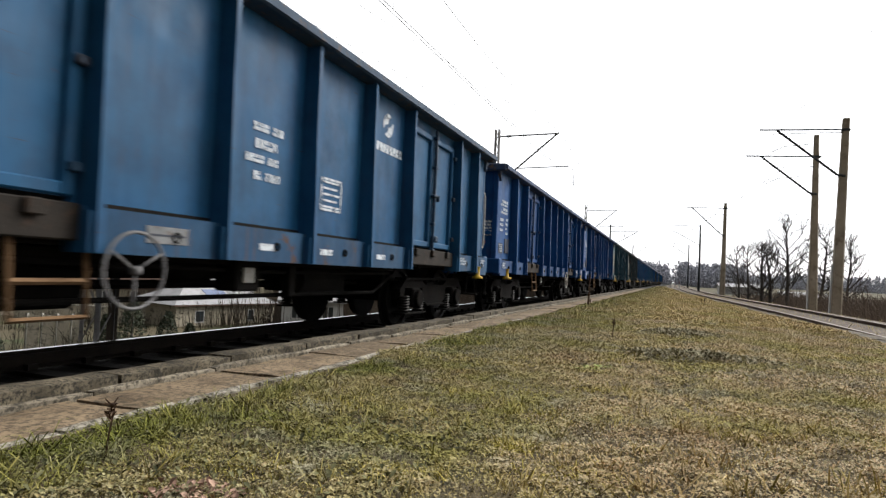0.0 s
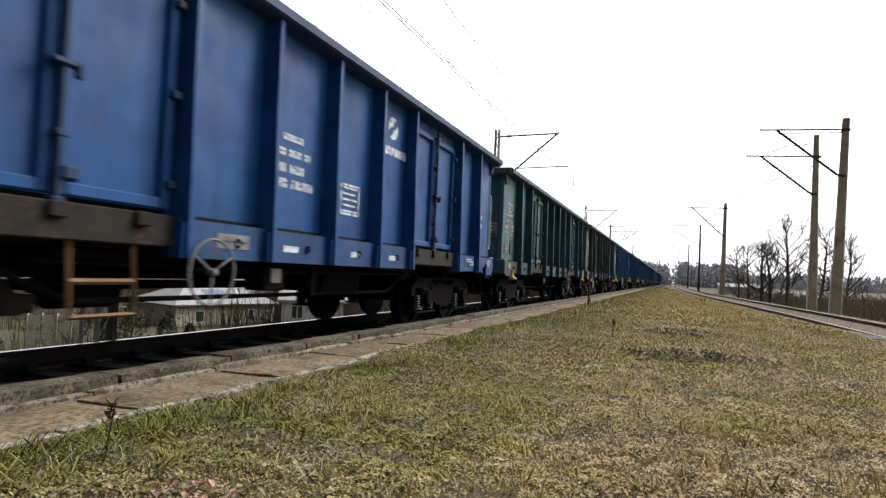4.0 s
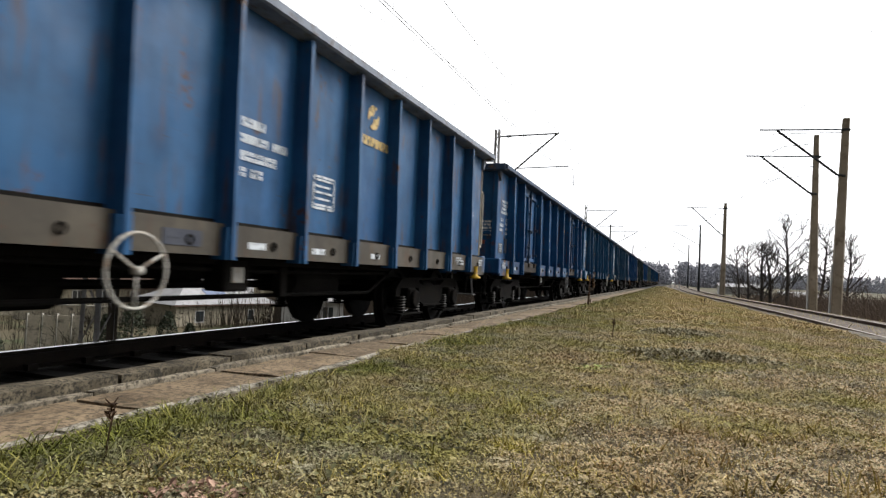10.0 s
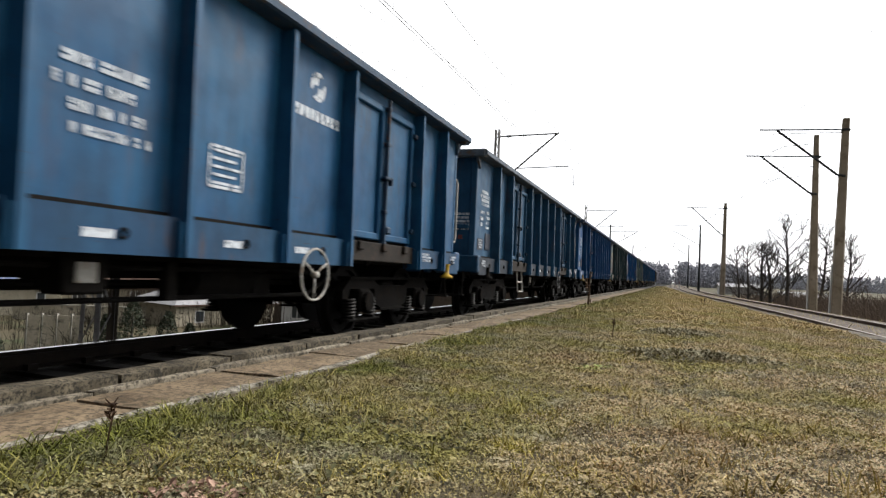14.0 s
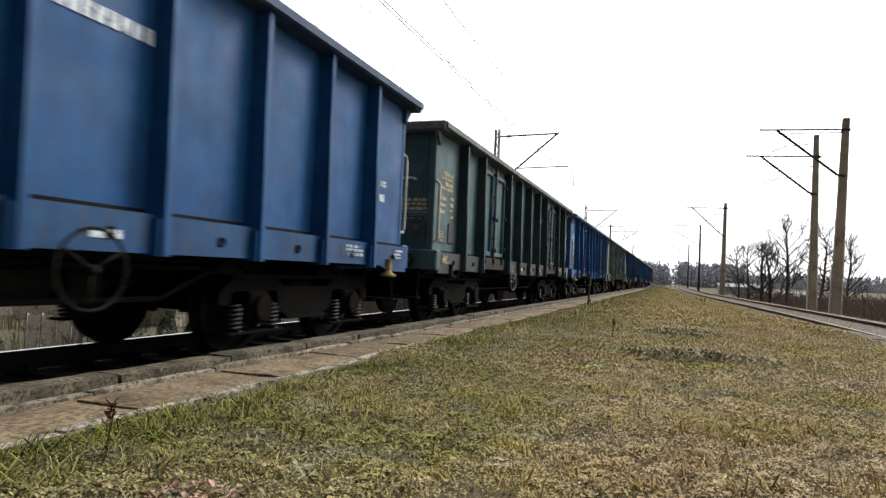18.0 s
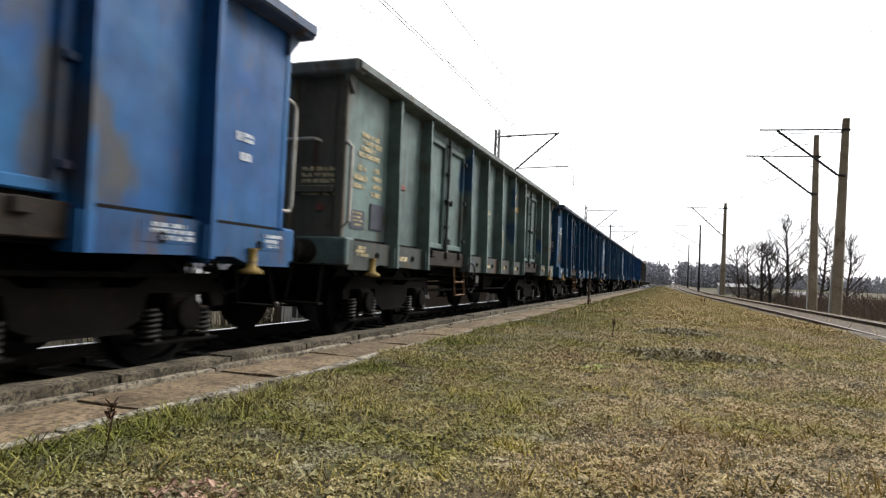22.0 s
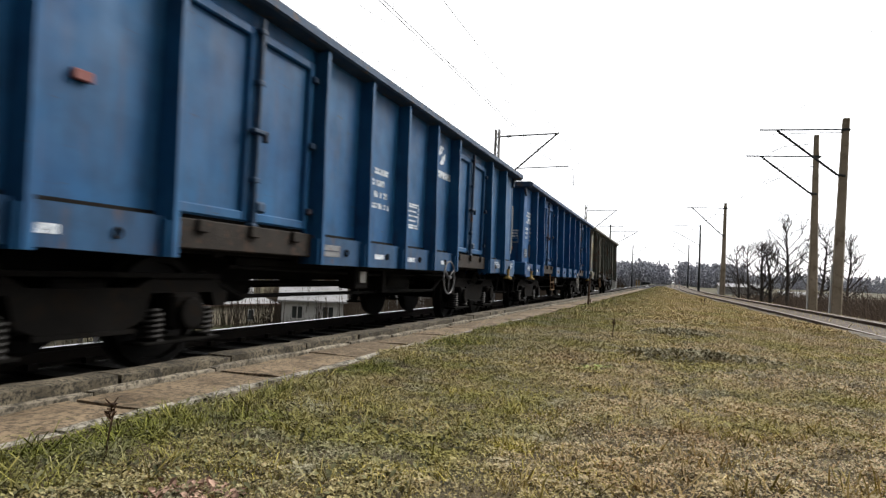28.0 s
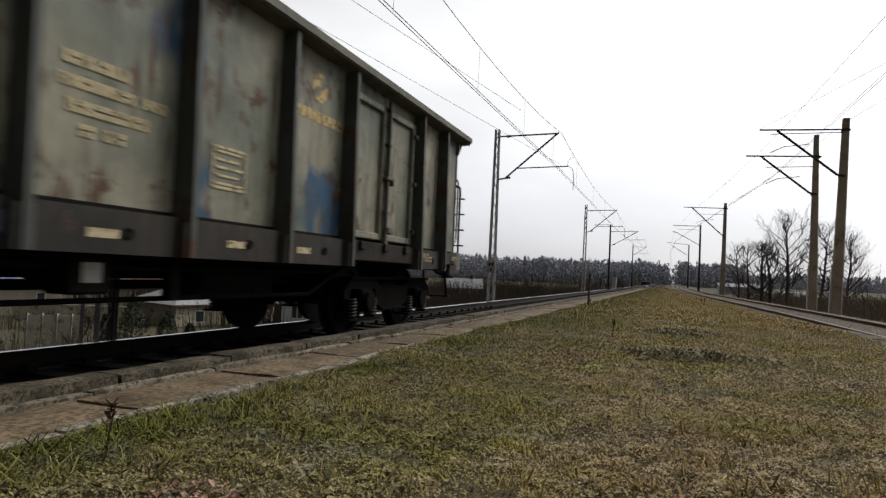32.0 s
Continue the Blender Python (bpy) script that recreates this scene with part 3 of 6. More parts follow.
def twig_scrub(name, spots, heights, per, label, colours, seed, kind="stuff"):
    """Dense winter scrub: upright thin stems with side twigs, joined."""
    rng, g = random.Random(seed), G()
    for x, y in spots:
        z = ground_z(x, y)
        for _ in range(per):
            h = rng.uniform(*heights)
            bx, by = x + rng.uniform(-0.9, 0.9), y + rng.uniform(-0.9, 0.9)
            tx, ty = bx + rng.uniform(-0.5, 0.5) * h * 0.5, by + rng.uniform(-0.5, 0.5) * h * 0.5
            w = 0.012 + 0.008 * h
            g.add([(bx - w, by, z), (bx + w, by, z), (tx, ty, z + h)], [(0, 1, 2)])
            for k in range(3):
                f = rng.uniform(0.35, 0.9)
                qx, qy, qz = bx + (tx - bx) * f, by + (ty - by) * f, z + h * f
                ex, ey, ez = qx + rng.uniform(-0.45, 0.45), qy + rng.uniform(-0.45, 0.45), qz + rng.uniform(0.1, 0.6)
                g.add([(qx - w * 0.5, qy, qz), (qx + w * 0.5, qy, qz + w), (ex, ey, ez)], [(0, 1, 2)])
    a, b = colours

    def build(n):
        r = n.node("NewGeometry").outputs["Random Per Island"]
        n.colour(n.mix(r, a, b))
    me = bpy.data.meshes.new(name)
    me.from_pydata(g.v, [], g.f)
    me.materials.append(material(name + "_stems", build, 0.95))
    return tagged(new(name, me), label, "scrub", kind=kind)


rng = random.Random(4)
spots = [(rng.uniform(8, 26), rng.uniform(14, 95)) for _ in range(900)]
twig_scrub("winter_scrub", [(x, y) for x, y in spots if x > right_x(y) + 4.2], (0.6, 2.1), 11, "reddish-brown leafless scrub beyond the second track", ((0.1, 0.074, 0.06), (0.19, 0.148, 0.118)), 5)
spots = [(rng.uniform(-60, -11.5), rng.uniform(50, 190)) for _ in range(1300)]
twig_scrub("embankment_scrub", spots, (2.2, 5.4), 8, "grey-brown leafless bushes below the embankment", ((0.05, 0.04, 0.033), (0.095, 0.072, 0.055)), 6)
spots = [(-40.6 + 2.9 * f + rng.uniform(-0.5, 0.9), 45.5 + 11.5 * f) for f in [k / 40 for k in range(41)]]
spots += [(-32.2 + 7.5 * f, 48.3 + 2.2 * f) for f in [k / 16 for k in range(17)]]
spots += [(-32.4 + 2.3 * f, 24.9 + 1.8 * f) for f in [k / 9 for k in range(10)]]
twig_scrub("garden_bushes", spots, (0.8, 2.7), 4, "dark leafless bushes in front of the garden walls", ((0.02, 0.018, 0.012), (0.05, 0.042, 0.026)), 7)


spots = [(rng.uniform(-38, -31), rng.uniform(24, 34)) for _ in range(60)]
spots = [(x, y) for x, y in spots if 46 < math.hypot(x, y) < 56]
spots += [(-46 + 12 * f, 50 + 12 * f) for f in [k / 30 for k in range(31)]] + [(-56 + 14 * f + rng.uniform(-2, 2), 30 + 14 * f) for f in [k / 50 for k in range(51)]]
twig_scrub("tangled_thicket", spots, (0.8, 2.0), 9, "dense dark thicket behind the gardens", ((0.012, 0.011, 0.008), (0.035, 0.026, 0.016)), 17)
spots = [(-34.2 - 2.5 * f, 22.6 - 2.0 * f) for f in [k / 8 for k in range(9)]]
twig_scrub("beech_hedge", spots, (1.6, 3.6), 14, "rusty brown hedge that keeps its dead leaves", ((0.05, 0.025, 0.012), (0.14, 0.07, 0.03)), 18)


def woods(name, label, a0, a1, dist, height, count, seed, colours):
    """A far belt of mixed forest, each tree a trunk with many small clumps."""
    rng, vs, fs = random.Random(seed), [], []
    for _ in range(count):
        az, d = radians(rng.uniform(a0, a1)), dist * rng.uniform(0.92, 1.25)
        x, y, h = d * math.sin(az), d * math.cos(az), height * rng.uniform(0.62, 1.08)
        conifer = rng.random() < 0.45
        w = h * (0.16 if conifer else 0.24)
        for k in range(110):
            f = rng.random() ** 0.8
            r = w * (1.05 - f) if conifer else w * math.sin(math.pi * min(1, 0.25 + f * 0.75)) ** 0.7
            ang = rng.uniform(0, 6.283)
            cx, cy, cz = x + r * math.cos(ang), y + r * math.sin(ang), -3 + h * (0.12 + 0.88 * f)
            s = h * rng.uniform(0.03, 0.065)
            i = len(vs)
            vs += [(cx + rng.uniform(-s, s), cy + rng.uniform(-s, s), cz + rng.uniform(-s, s) * 1.2) for _ in range(3)]
            fs.append((i, i + 1, i + 2))
        i = len(vs)
        vs += [(x - 0.25, y, -6), (x + 0.25, y, -6), (x, y, -3 + h)]
        fs.append((i, i + 1, i + 2))
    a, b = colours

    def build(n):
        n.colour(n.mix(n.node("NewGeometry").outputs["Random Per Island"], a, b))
    me = bpy.data.meshes.new(name)
    me.from_pydata(vs, [], fs)
    me.materials.append(material(name + "_foliage", build, 0.95))
    return tagged(new(name, me), label, "forest", kind="stuff")


# pale blue-grey: distance haze is put into the trees' own colour
HAZY_WOOD = ((0.3, 0.31, 0.35), (0.34, 0.35, 0.39))
woods("far_woods", "winter forest on the horizon, greyed by haze put into its colour", -27, -0.4, 360, 13.5, 2000, 1, HAZY_WOOD)
woods("far_woods", "winter forest beside the line on the horizon, haze put into its colour", 0.45, 5.4, 330, 13, 420, 2, HAZY_WOOD)
woods("far_woods", "low distant forest across the fields, haze put into its colour", 4.5, 19, 520, 13, 700, 3, HAZY_WOOD)
woods("far_woods", "belt of trees behind the houses, haze put into its colour", -62, -26, 210, 10, 900, 4, HAZY_WOOD)

# ---------------------------------------------------------------- houses below the embankment
PLASTER = two_tone("pale_plaster", (0.3, 0.27, 0.205), (0.4, 0.36, 0.285), 0.6, 0.9, 0.2, dirt=(0.09, 0.085, 0.07))
PLASTER_W = two_tone("white_plaster", (0.42, 0.42, 0.41), (0.55, 0.55, 0.54), 0.6, 0.9, 0.2)
ROOF = two_tone("grey_sheet_roof", (0.24, 0.24, 0.25), (0.33, 0.33, 0.34), 0.8, 0.6, 0.2, dirt=(0.2, 0.19, 0.18))
ROOF_R = two_tone("brown_tile_roof", (0.07, 0.045, 0.035), (0.1, 0.065, 0.05), 0.8, 0.8, 0.3)
GLASS = material("dark_window_glass", lambda n: n.colour((0.03, 0.035, 0.04)), 0.08)


def house(x, y, z, w, d, eave, ridge, turn, wall_mat, roof_mat, label, windows=3):
    """x, y: middle of the front; turn: the way the ridge runs."""
    h = thing("house", label, "house", "houses below the embankment", at=pose(x, y, z, 0, 0, turn))
    part("wall", G().prism([(-w / 2, -0.5), (w / 2, -0.5), (w / 2, eave), (-w / 2, eave)], "y", 0, d), wall_mat, h)
    for s in (-1, 1):
        e = w / 2
        part("gable", G().prism([(0.0, eave), (d, eave), (d / 2, ridge)], "x", s * e - 0.12 * (s > 0), s * e + 0.12 * (s < 0)), wall_mat, h)
    sl = (ridge - eave) / (d / 2)
    for a, b in (((-0.45, eave - 0.45 * sl), (d / 2, ridge)), ((d + 0.45, eave - 0.45 * sl), (d / 2, ridge))):
        part("roof", G().prism([a, b, (b[0], b[1] + 0.16), (a[0], a[1] + 0.16)], "x", -w / 2 - 0.4, w / 2 + 0.4), roof_mat, h)
    part("chimney", G().box(w * 0.18, w * 0.18 + 0.55, d * 0.5 - 0.3, d * 0.5 + 0.3, ridge - 0.5, ridge + 0.8, 0.02), ROOF_R, h, "brick chimney")
    for k in range(windows):
        wx = -w / 2 + w * (k + 0.5) / windows
        win = part("window", G().box(wx - 0.55, wx + 0.55, -0.05, 0.02, eave - 1.75, eave - 0.5), LIME, h)
        part("pane", G().box(wx - 0.46, wx - 0.04, -0.06, -0.052, eave - 1.66, eave - 0.59).box(wx + 0.04, wx + 0.46, -0.06, -0.052, eave - 1.66, eave - 0.59), GLASS, win)
    return h


house(-44.6, 55.8, -5.6, 5.2, 7.5, 3.6, 5.4, 39, PLASTER_W, ROOF, "white plastered house behind the garden wall", 2)
house(-31.2, 51.6, -5.4, 5.6, 6.5, 3.1, 4.4, 31, PLASTER_W, ROOF, "small white house with a grey roof", 2)
house(-61, 58, -6.0, 12, 9, 3.4, 6.2, 50, PLASTER, ROOF_R, "beige house with a dark tiled roof", 4)
house(-37.5, 90, -5.6, 5, 5, 2.6, 4.4, 35, PLASTER_W, ROOF, "small white house among the bushes", 1)
house(-41, 128, -4.6, 7, 6, 2.4, 4.2, 22, PLASTER, ROOF, "low house with a pale grey roof", 2)
house(16.2, 175, -2.0, 9.5, 12, 2.4, 3.2, 0, PLASTER_W, ROOF, "long low white shed far beyond the bare trees", 0)
house(21.0, 120, -2.6, 6.5, 8, 1.9, 2.7, 0, PLASTER_W, ROOF, "low white outbuilding beyond the bare trees", 0)

def hipped_house(x, y, z, w, d, eave, ridge, turn, label):
    """A low house under a hipped sheet roof, its long front at y = 0."""
    h = thing("house", label, "house", "houses below the embankment", at=pose(x, y, z, 0, 0, turn))
    part("wall", G().box(-w / 2, w / 2, 0, d, -0.5, eave), PLASTER, h)
    o, r = 0.45, w / 2 - d * 0.45
    vs = [(-w / 2 - o, -o, eave), (w / 2 + o, -o, eave), (w / 2 + o, d + o, eave), (-w / 2 - o, d + o, eave), (-r, d / 2, ridge), (r, d / 2, ridge)]
    roof = part("roof", G().add(vs, [(0, 1, 5, 4), (1, 2, 5), (2, 3, 4, 5), (3, 0, 4), (3, 2, 1, 0)]), ROOF, h, "pale grey hipped sheet roof")
    part("fascia", G().box(-w / 2 - o, w / 2 + o, -o - 0.02, -o + 0.04, eave - 0.12, eave + 0.02), ROOF_R, roof)
    slope = (ridge - eave) / (d / 2 + o)
    for k in (-1.6, -0.4):
        sz = lambda yy: eave + (yy + o) * slope + 0.05
        part("solar_panel", G().add([(k, 0.6, sz(0.6)), (k + 1.1, 0.6, sz(0.6)), (k + 1.1, 2.3, sz(2.3)), (k, 2.3, sz(2.3)), (k, 0.6, sz(0.6) - 0.05), (k + 1.1, 0.6, sz(0.6) - 0.05), (k + 1.1, 2.3, sz(2.3) - 0.05), (k, 2.3, sz(2.3) - 0.05)],
                                    [(0, 1, 2, 3), (7, 6, 5, 4), (0, 4, 5, 1), (1, 5, 6, 2), (2, 6, 7, 3), (3, 7, 4, 0)]), SOLAR, roof, "bluish solar panel")
    part("satellite_dish", G().lathe([(0.0, 0.05), (-0.08, 0.3), (-0.12, 0.42), (-0.1, 0.42), (0.03, 0.05)], (1.9, 1.2, eave + 1.35), "y", 16), LIME, h, "white satellite dish")
    part("chimney", G().box(2.4, 3.0, d / 2 - 0.3, d / 2 + 0.3, ridge - 0.7, ridge + 0.7, 0.02), ROOF_R, h, "brick chimney")
    for wx, ww in ((2.7, 0.4), (-3.2, 0.5)):
        win = part("window", G().box(wx - ww, wx + ww, -0.05, 0.02, eave - 1.7, eave - 0.55), LIME, h)
        part("pane", G().box(wx - ww + 0.09, wx + ww - 0.09, -0.06, -0.052, eave - 1.6, eave - 0.65), GLASS, win)
    return h


SOLAR = two_tone("solar_glass", (0.1, 0.13, 0.22), (0.13, 0.17, 0.28), 2, 0.2, 0.05)
hipped_house(-41.0, 52.1, -5.6, 11.4, 7.5, 2.35, 4.3, 75, "beige rendered house with a pale hipped roof below the embankment")
hipped_house(-60.5, 44.0, -6.0, 8.5, 8.0, 3.6, 5.9, 55, "white house under a pale roof behind the concrete fence")

def evergreen(x, y, z, h, w, seed):
    """A dense dark shrub of many small sprays round a short stem."""
    rng, g = random.Random(seed), G()
    t = thing("evergreen_shrub", "dark green conifer shrub below the embankment", "shrub", "evergreen shrubs")
    part("stem", G().tube([(x, y, z - 0.2), (x, y, z + h * 0.8)], 0.09, 6, 0.03), BARK, t)
    for _ in range(2200):
        f, a = rng.random() ** 0.8, rng.uniform(0, 6.283)
        r = w * (1.02 - f) ** 0.6 * rng.uniform(0.55, 1.1)
        c, s = Vector((x + r * math.cos(a), y + r * math.sin(a), z + h * f)), rng.uniform(0.05, 0.13)
        g.add([c + Vector((rng.uniform(-s, s), rng.uniform(-s, s), rng.uniform(-s, s))) for _ in range(3)], [(0, 1, 2)])
    me = bpy.data.meshes.new("crown")
    me.from_pydata(g.v, [], g.f)
    me.materials.append(NEEDLE)
    part("crown", me, None, t, "dense dark needles")


NEEDLE = material("needle_green", lambda n: n.colour(n.mix(n.node("NewGeometry").outputs["Random Per Island"], (0.012, 0.02, 0.01), (0.035, 0.042, 0.02))), 0.9)
for k, (x, y, h, w) in enumerate(((-28.6, 28.1, 3.9, 1.2), (-27.3, 29.4, 3.3, 1.0), (-29.5, 27.2, 3.1, 0.9), (-32.6, 22.8, 2.3, 1.2), (-26.6, 30.4, 2.6, 0.8))):
    evergreen(x, y, ground_z(x, y), h, w, k)

fence = thing("concrete_fence", "pale concrete panel fence in front of the houses", "fence")
for k in range(4):
    a, b = Vector((-33.6, 25.5)).lerp(Vector((-31.3, 27.3)), k / 4), Vector((-33.6, 25.5)).lerp(Vector((-31.3, 27.3)), (k + 1) / 4 - 0.012)
    part("panel", G().prism([(a.x, a.y), (b.x, b.y), (b.x - 0.05, b.y + 0.04), (a.x - 0.05, a.y + 0.04)], "z", -5.9, -2.55), PLASTER, fence)
    part("post", G().box(a.x - 0.02, a.x + 0.1, a.y + 0.02, a.y + 0.14, -5.9, -2.45), CONCRETE, fence)
strip = thing("garden_wall", "long pale rendered wall across the gardens", "wall")
part("wall", G().prism([(-57.0, 42.0), (-46.0, 48.5), (-46.1, 48.7), (-57.1, 42.2)], "z", -6.0, -3.9), PLASTER, strip)
part("coping", G().prism([(-57.0, 41.94), (-45.98, 48.44), (-46.16, 48.76), (-57.16, 42.26)], "z", -3.896, -3.8), CONCRETE, strip)
post = thing("timber_post", "weathered dark timber post beside the lattice mast", "post")
part("shaft", square_shaft(-7.37, 6.88, -0.6, 2.4, 0.055, 0.05, 0.0), STALK_WOOD, post)
part("cap", G().box(-7.43, -7.31, 6.82, 6.94, 2.4, 2.44, 0.01), DARK_STEEL, post)

# ---------------------------------------------------------------- trackside furniture far down the line
cab = thing("relay_cabinet", "small white trackside relay cabinet", "cabinet")
part("body", G().box(-7.8, -7.2, 90, 90.5, -0.3, 1.35, 0.03), LIME, cab)
part("cap", G().box(-7.85, -7.15, 89.95, 90.55, 1.35, 1.45), STEEL, cab)
for x, y in ((-7.1, 140), (-6.6, 140.4)):
    bol = thing("marker_post", "short yellow marker post beside the main track", "marker post", "marker posts")
    part("shaft", G().tube([(x, y, -0.5), (x, y, 0.95)], 0.09, 8), YELLOW, bol)
    part("cap", G().tube([(x, y, 0.95), (x, y, 1.08)], 0.1, 8), PLATE, bol)
for k, (x, y) in enumerate(((0.4, 104), (0.9, 92), (-0.2, 118), (3.4, 98))):
    post = thing("marker_post", "slim white and red trackside marker post", "marker post", "marker posts")
    part("shaft", G().tube([(x, y, -0.5), (x, y, 0.8)], 0.06, 6), LIME, post)
    part("band", G().tube([(x, y, 0.8), (x, y, 1.05)], 0.062, 6), RED, post)
# plain box and lid stand in for a low dark mass, not a known building
shed = thing("far_dark_mass", "low dark mass beside the far rails, built as a plain box", "hut")
part("body", G().box(-10.9, -7.9, 250, 252, -0.8, 0.4, 0.04), DARK_STEEL, shed)
part("roof", G().box(-11.1, -7.7, 249.8, 252.2, 0.4, 0.55, 0.03), SHADED_GRIME, shed)

# ---------------------------------------------------------------- coal wagons
# Wagon space: x across (the platform's side is +x), y along (front end -y), z up from the rail tops.
BODY, HALF, RIM, FLOOR = 6.4, 1.27, 3.2, 1.2
# two builds of wagon: inner and outer door edge, and the stakes of one half
BUILDS = {"a": (2.5, 4.54, (1.28, 2.5, 4.54, 5.54)), "b": (2.14, 4.16, (1.1, 2.14, 4.16, 5.26))}
BUILD_A = (0, 4, 6, 7, 13, 16, 17)
GOLD_EMBLEM = (3, 4, 5, 6, 12, 13, 17)
EVEN = tuple(-6.4 + 12.8 * k / 12 for k in range(1, 12))
made = {}


def shared(key, build, smooth=False):
    if key not in made:
        made[key] = build().mesh(key.split("/")[0], SHADED_GRIME, smooth)
    return made[key]


def mirror_x(g):
    h = G()
    h.v, h.f = [(-x, y, z) for x, y, z in g.v], g.f
    return h


def mirror_y(g):
    h = G()
    h.v, h.f = [(x, -y, z) for x, y, z in g.v], g.f
    return h


def post_g(y):
    """Side stake: shallow above, deeper below the middle, with a flared foot."""
    g = G()
    w = 0.026
    prof = [(HALF, 0.9), (HALF + 0.2, 0.9), (HALF + 0.19, 1.6), (HALF + 0.17, 2.3), (HALF + 0.163, 3.07), (HALF, 3.06)]
    g.prism(prof, "y", y - w, y + w)
    g.box(HALF + 0.02, HALF + 0.17, y - w - 0.035, y + w + 0.035, 0.9, 1.16)
    return g


def leaf_g(y0, y1):
    g = G()
    x0, x1 = HALF - 0.03, HALF + 0.025
    z0, z1, b = 1.24, 2.93, 0.085
    g.box(x0, x1 - 0.03, y0 + b, y1 - b, z0 + b, z1 - b)
    g.box(x0, x1 + 0.02, y0, y0 + b, z0, z1, 0.012).box(x0, x1 + 0.02, y1 - b, y1, z0, z1, 0.012)
    g.box(x0, x1 + 0.02, y0 + b, y1 - b, z0, z0 + b, 0.012).box(x0, x1 + 0.02, y0 + b, y1 - b, z1 - b, z1, 0.012)
    return g


def latch_g(y):
    g = G().tube([(HALF + 0.085, y, 1.1), (HALF + 0.085, y, 3.02)], 0.026, 6)
    for z in (1.2, 1.6, 2.02, 2.45, 2.9):
        g.box(HALF + 0.03, HALF + 0.115, y - 0.04, y + 0.04, z - 0.025, z + 0.025, 0.01)
    g.box(HALF + 0.06, HALF + 0.13, y - 0.1, y + 0.09, 2.0, 2.04, 0.01).box(HALF + 0.08, HALF + 0.14, y + 0.06, y + 0.1, 1.94, 2.04, 0.01)
    g.box(HALF + 0.05, HALF + 0.13, y + 0.0, y + 0.13, 1.32, 1.42, 0.02)
    return g


def sill_g(doors, near, far):
    g = G()
    spans = [(-6.42, 0.05 - far), (-near - 0.05, near + 0.05), (far - 0.05, 6.42)] if doors == 2 else [(-6.42, 0.05 - far), (-near - 0.05, 6.42)] if doors == 1 else [(-6.42, 6.42)]
    for a, b in spans:
        front, back = (a < -6, b > 6)
        out = []
        if front:
            out += [(a, 1.0), (a + 0.0, 0.86), (a + 0.55, 0.86), (a + 0.8, 0.93)]
        else:
            out += [(a, 0.9)]
        if back:
            out += [(b - 0.8, 0.93), (b - 0.55, 0.86), (b, 0.86)]
        else:
            out += [(b, 0.9)]
        out += [(b, 1.19), (a, 1.19)]
        g.prism(out, "x", HALF - 0.05, HALF + 0.11)
    return g


def door_sill_g(sign, near, far):
    a, b = (0.05 - far, -near - 0.05) if sign < 0 else (near + 0.05, far - 0.05)
    g = G().box(HALF - 0.1, HALF + 0.09, a, b, 0.97, 1.2, 0.01)
    for k in range(3):
        y = a + (b - a) * (k + 0.5) / 3
        g.box(HALF + 0.08, HALF + 0.13, y - 0.06, y + 0.06, 1.1, 1.2, 0.01)
    return g


def panel_g(a, b, door):
    """A side sheet between two stakes, slightly bulged by years of loading."""
    if door:
        return G().box(HALF - 0.05, HALF, a, b, 2.93, 3.1)
    g, rng = G(), random.Random(int(a * 100) + 7)
    nx, nz, bulge = 5, 7, rng.uniform(-0.004, 0.012)
    vs = []
    for j in range(nz):
        for i in range(nx):
            u, v = i / (nx - 1), j / (nz - 1)
            out = bulge * math.sin(math.pi * u) * math.sin(math.pi * v) + (rng.uniform(-0.004, 0.004) if 0 < i < nx - 1 and 0 < j < nz - 1 else 0)
            vs.append((HALF + min(out, 0.004), a + (b - a) * u, 1.22 + 1.88 * v))
    back = [(HALF - 0.03, y, z) for x, y, z in vs]
    m = len(vs)
    fs = [(j * nx + i, j * nx + i + 1, (j + 1) * nx + i + 1, (j + 1) * nx + i) for j in range(nz - 1) for i in range(nx - 1)]
    fs += [tuple(k + m for k in q)[::-1] for q in fs]
    rim = [i for i in range(nx)] + [j * nx + nx - 1 for j in range(1, nz)] + [(nz - 1) * nx + i for i in range(nx - 2, -1, -1)] + [j * nx for j in range(nz - 2, 0, -1)]
    fs += [(rim[k], rim[(k + 1) % len(rim)], m + rim[(k + 1) % len(rim)], m + rim[k]) for k in range(len(rim))]
    return g.add(vs + back, fs)


def end_parts():
    """Front end in pieces: sheet, corner posts, stiffeners and cross beam."""
    yield "end_wall", G().box(-HALF, HALF, -BODY - 0.02, -BODY + 0.03, 1.0, 3.1)
    for x in (-1, 1):
        yield "corner_post", G().box(x * (HALF - 0.05) - 0.06, x * (HALF - 0.05) + 0.06, -BODY - 0.05, -BODY + 0.035, 0.95, 3.09, 0.015)
    for x in (-0.55, 0.55):
        yield "end_stiffener", G().prism([(-BODY - 0.02, 1.1), (-BODY - 0.12, 1.1), (-BODY - 0.12, 2.0), (-BODY - 0.06, 3.08), (-BODY - 0.02, 3.08)], "x", x - 0.06, x + 0.06)
    yield "cross_beam", G().box(-HALF + 0.12, HALF - 0.12, -BODY - 0.07, -BODY - 0.015, 1.72, 1.8, 0.01)


def headstock_g():
    g = G().box(-1.38, 1.38, -6.5, -6.3, 0.9, 1.22, 0.02)
    g.box(-0.4, 0.4, -6.53, -6.28, 0.86, 1.26, 0.02)
    return g


def rim_side_g():
    return G().prism([(HALF - 0.03, 3.08), (HALF + 0.19, 3.085), (HALF + 0.22, 3.1), (HALF + 0.22, 3.175), (HALF + 0.19, RIM), (HALF - 0.03, RIM)], "y", -6.54, 6.54)


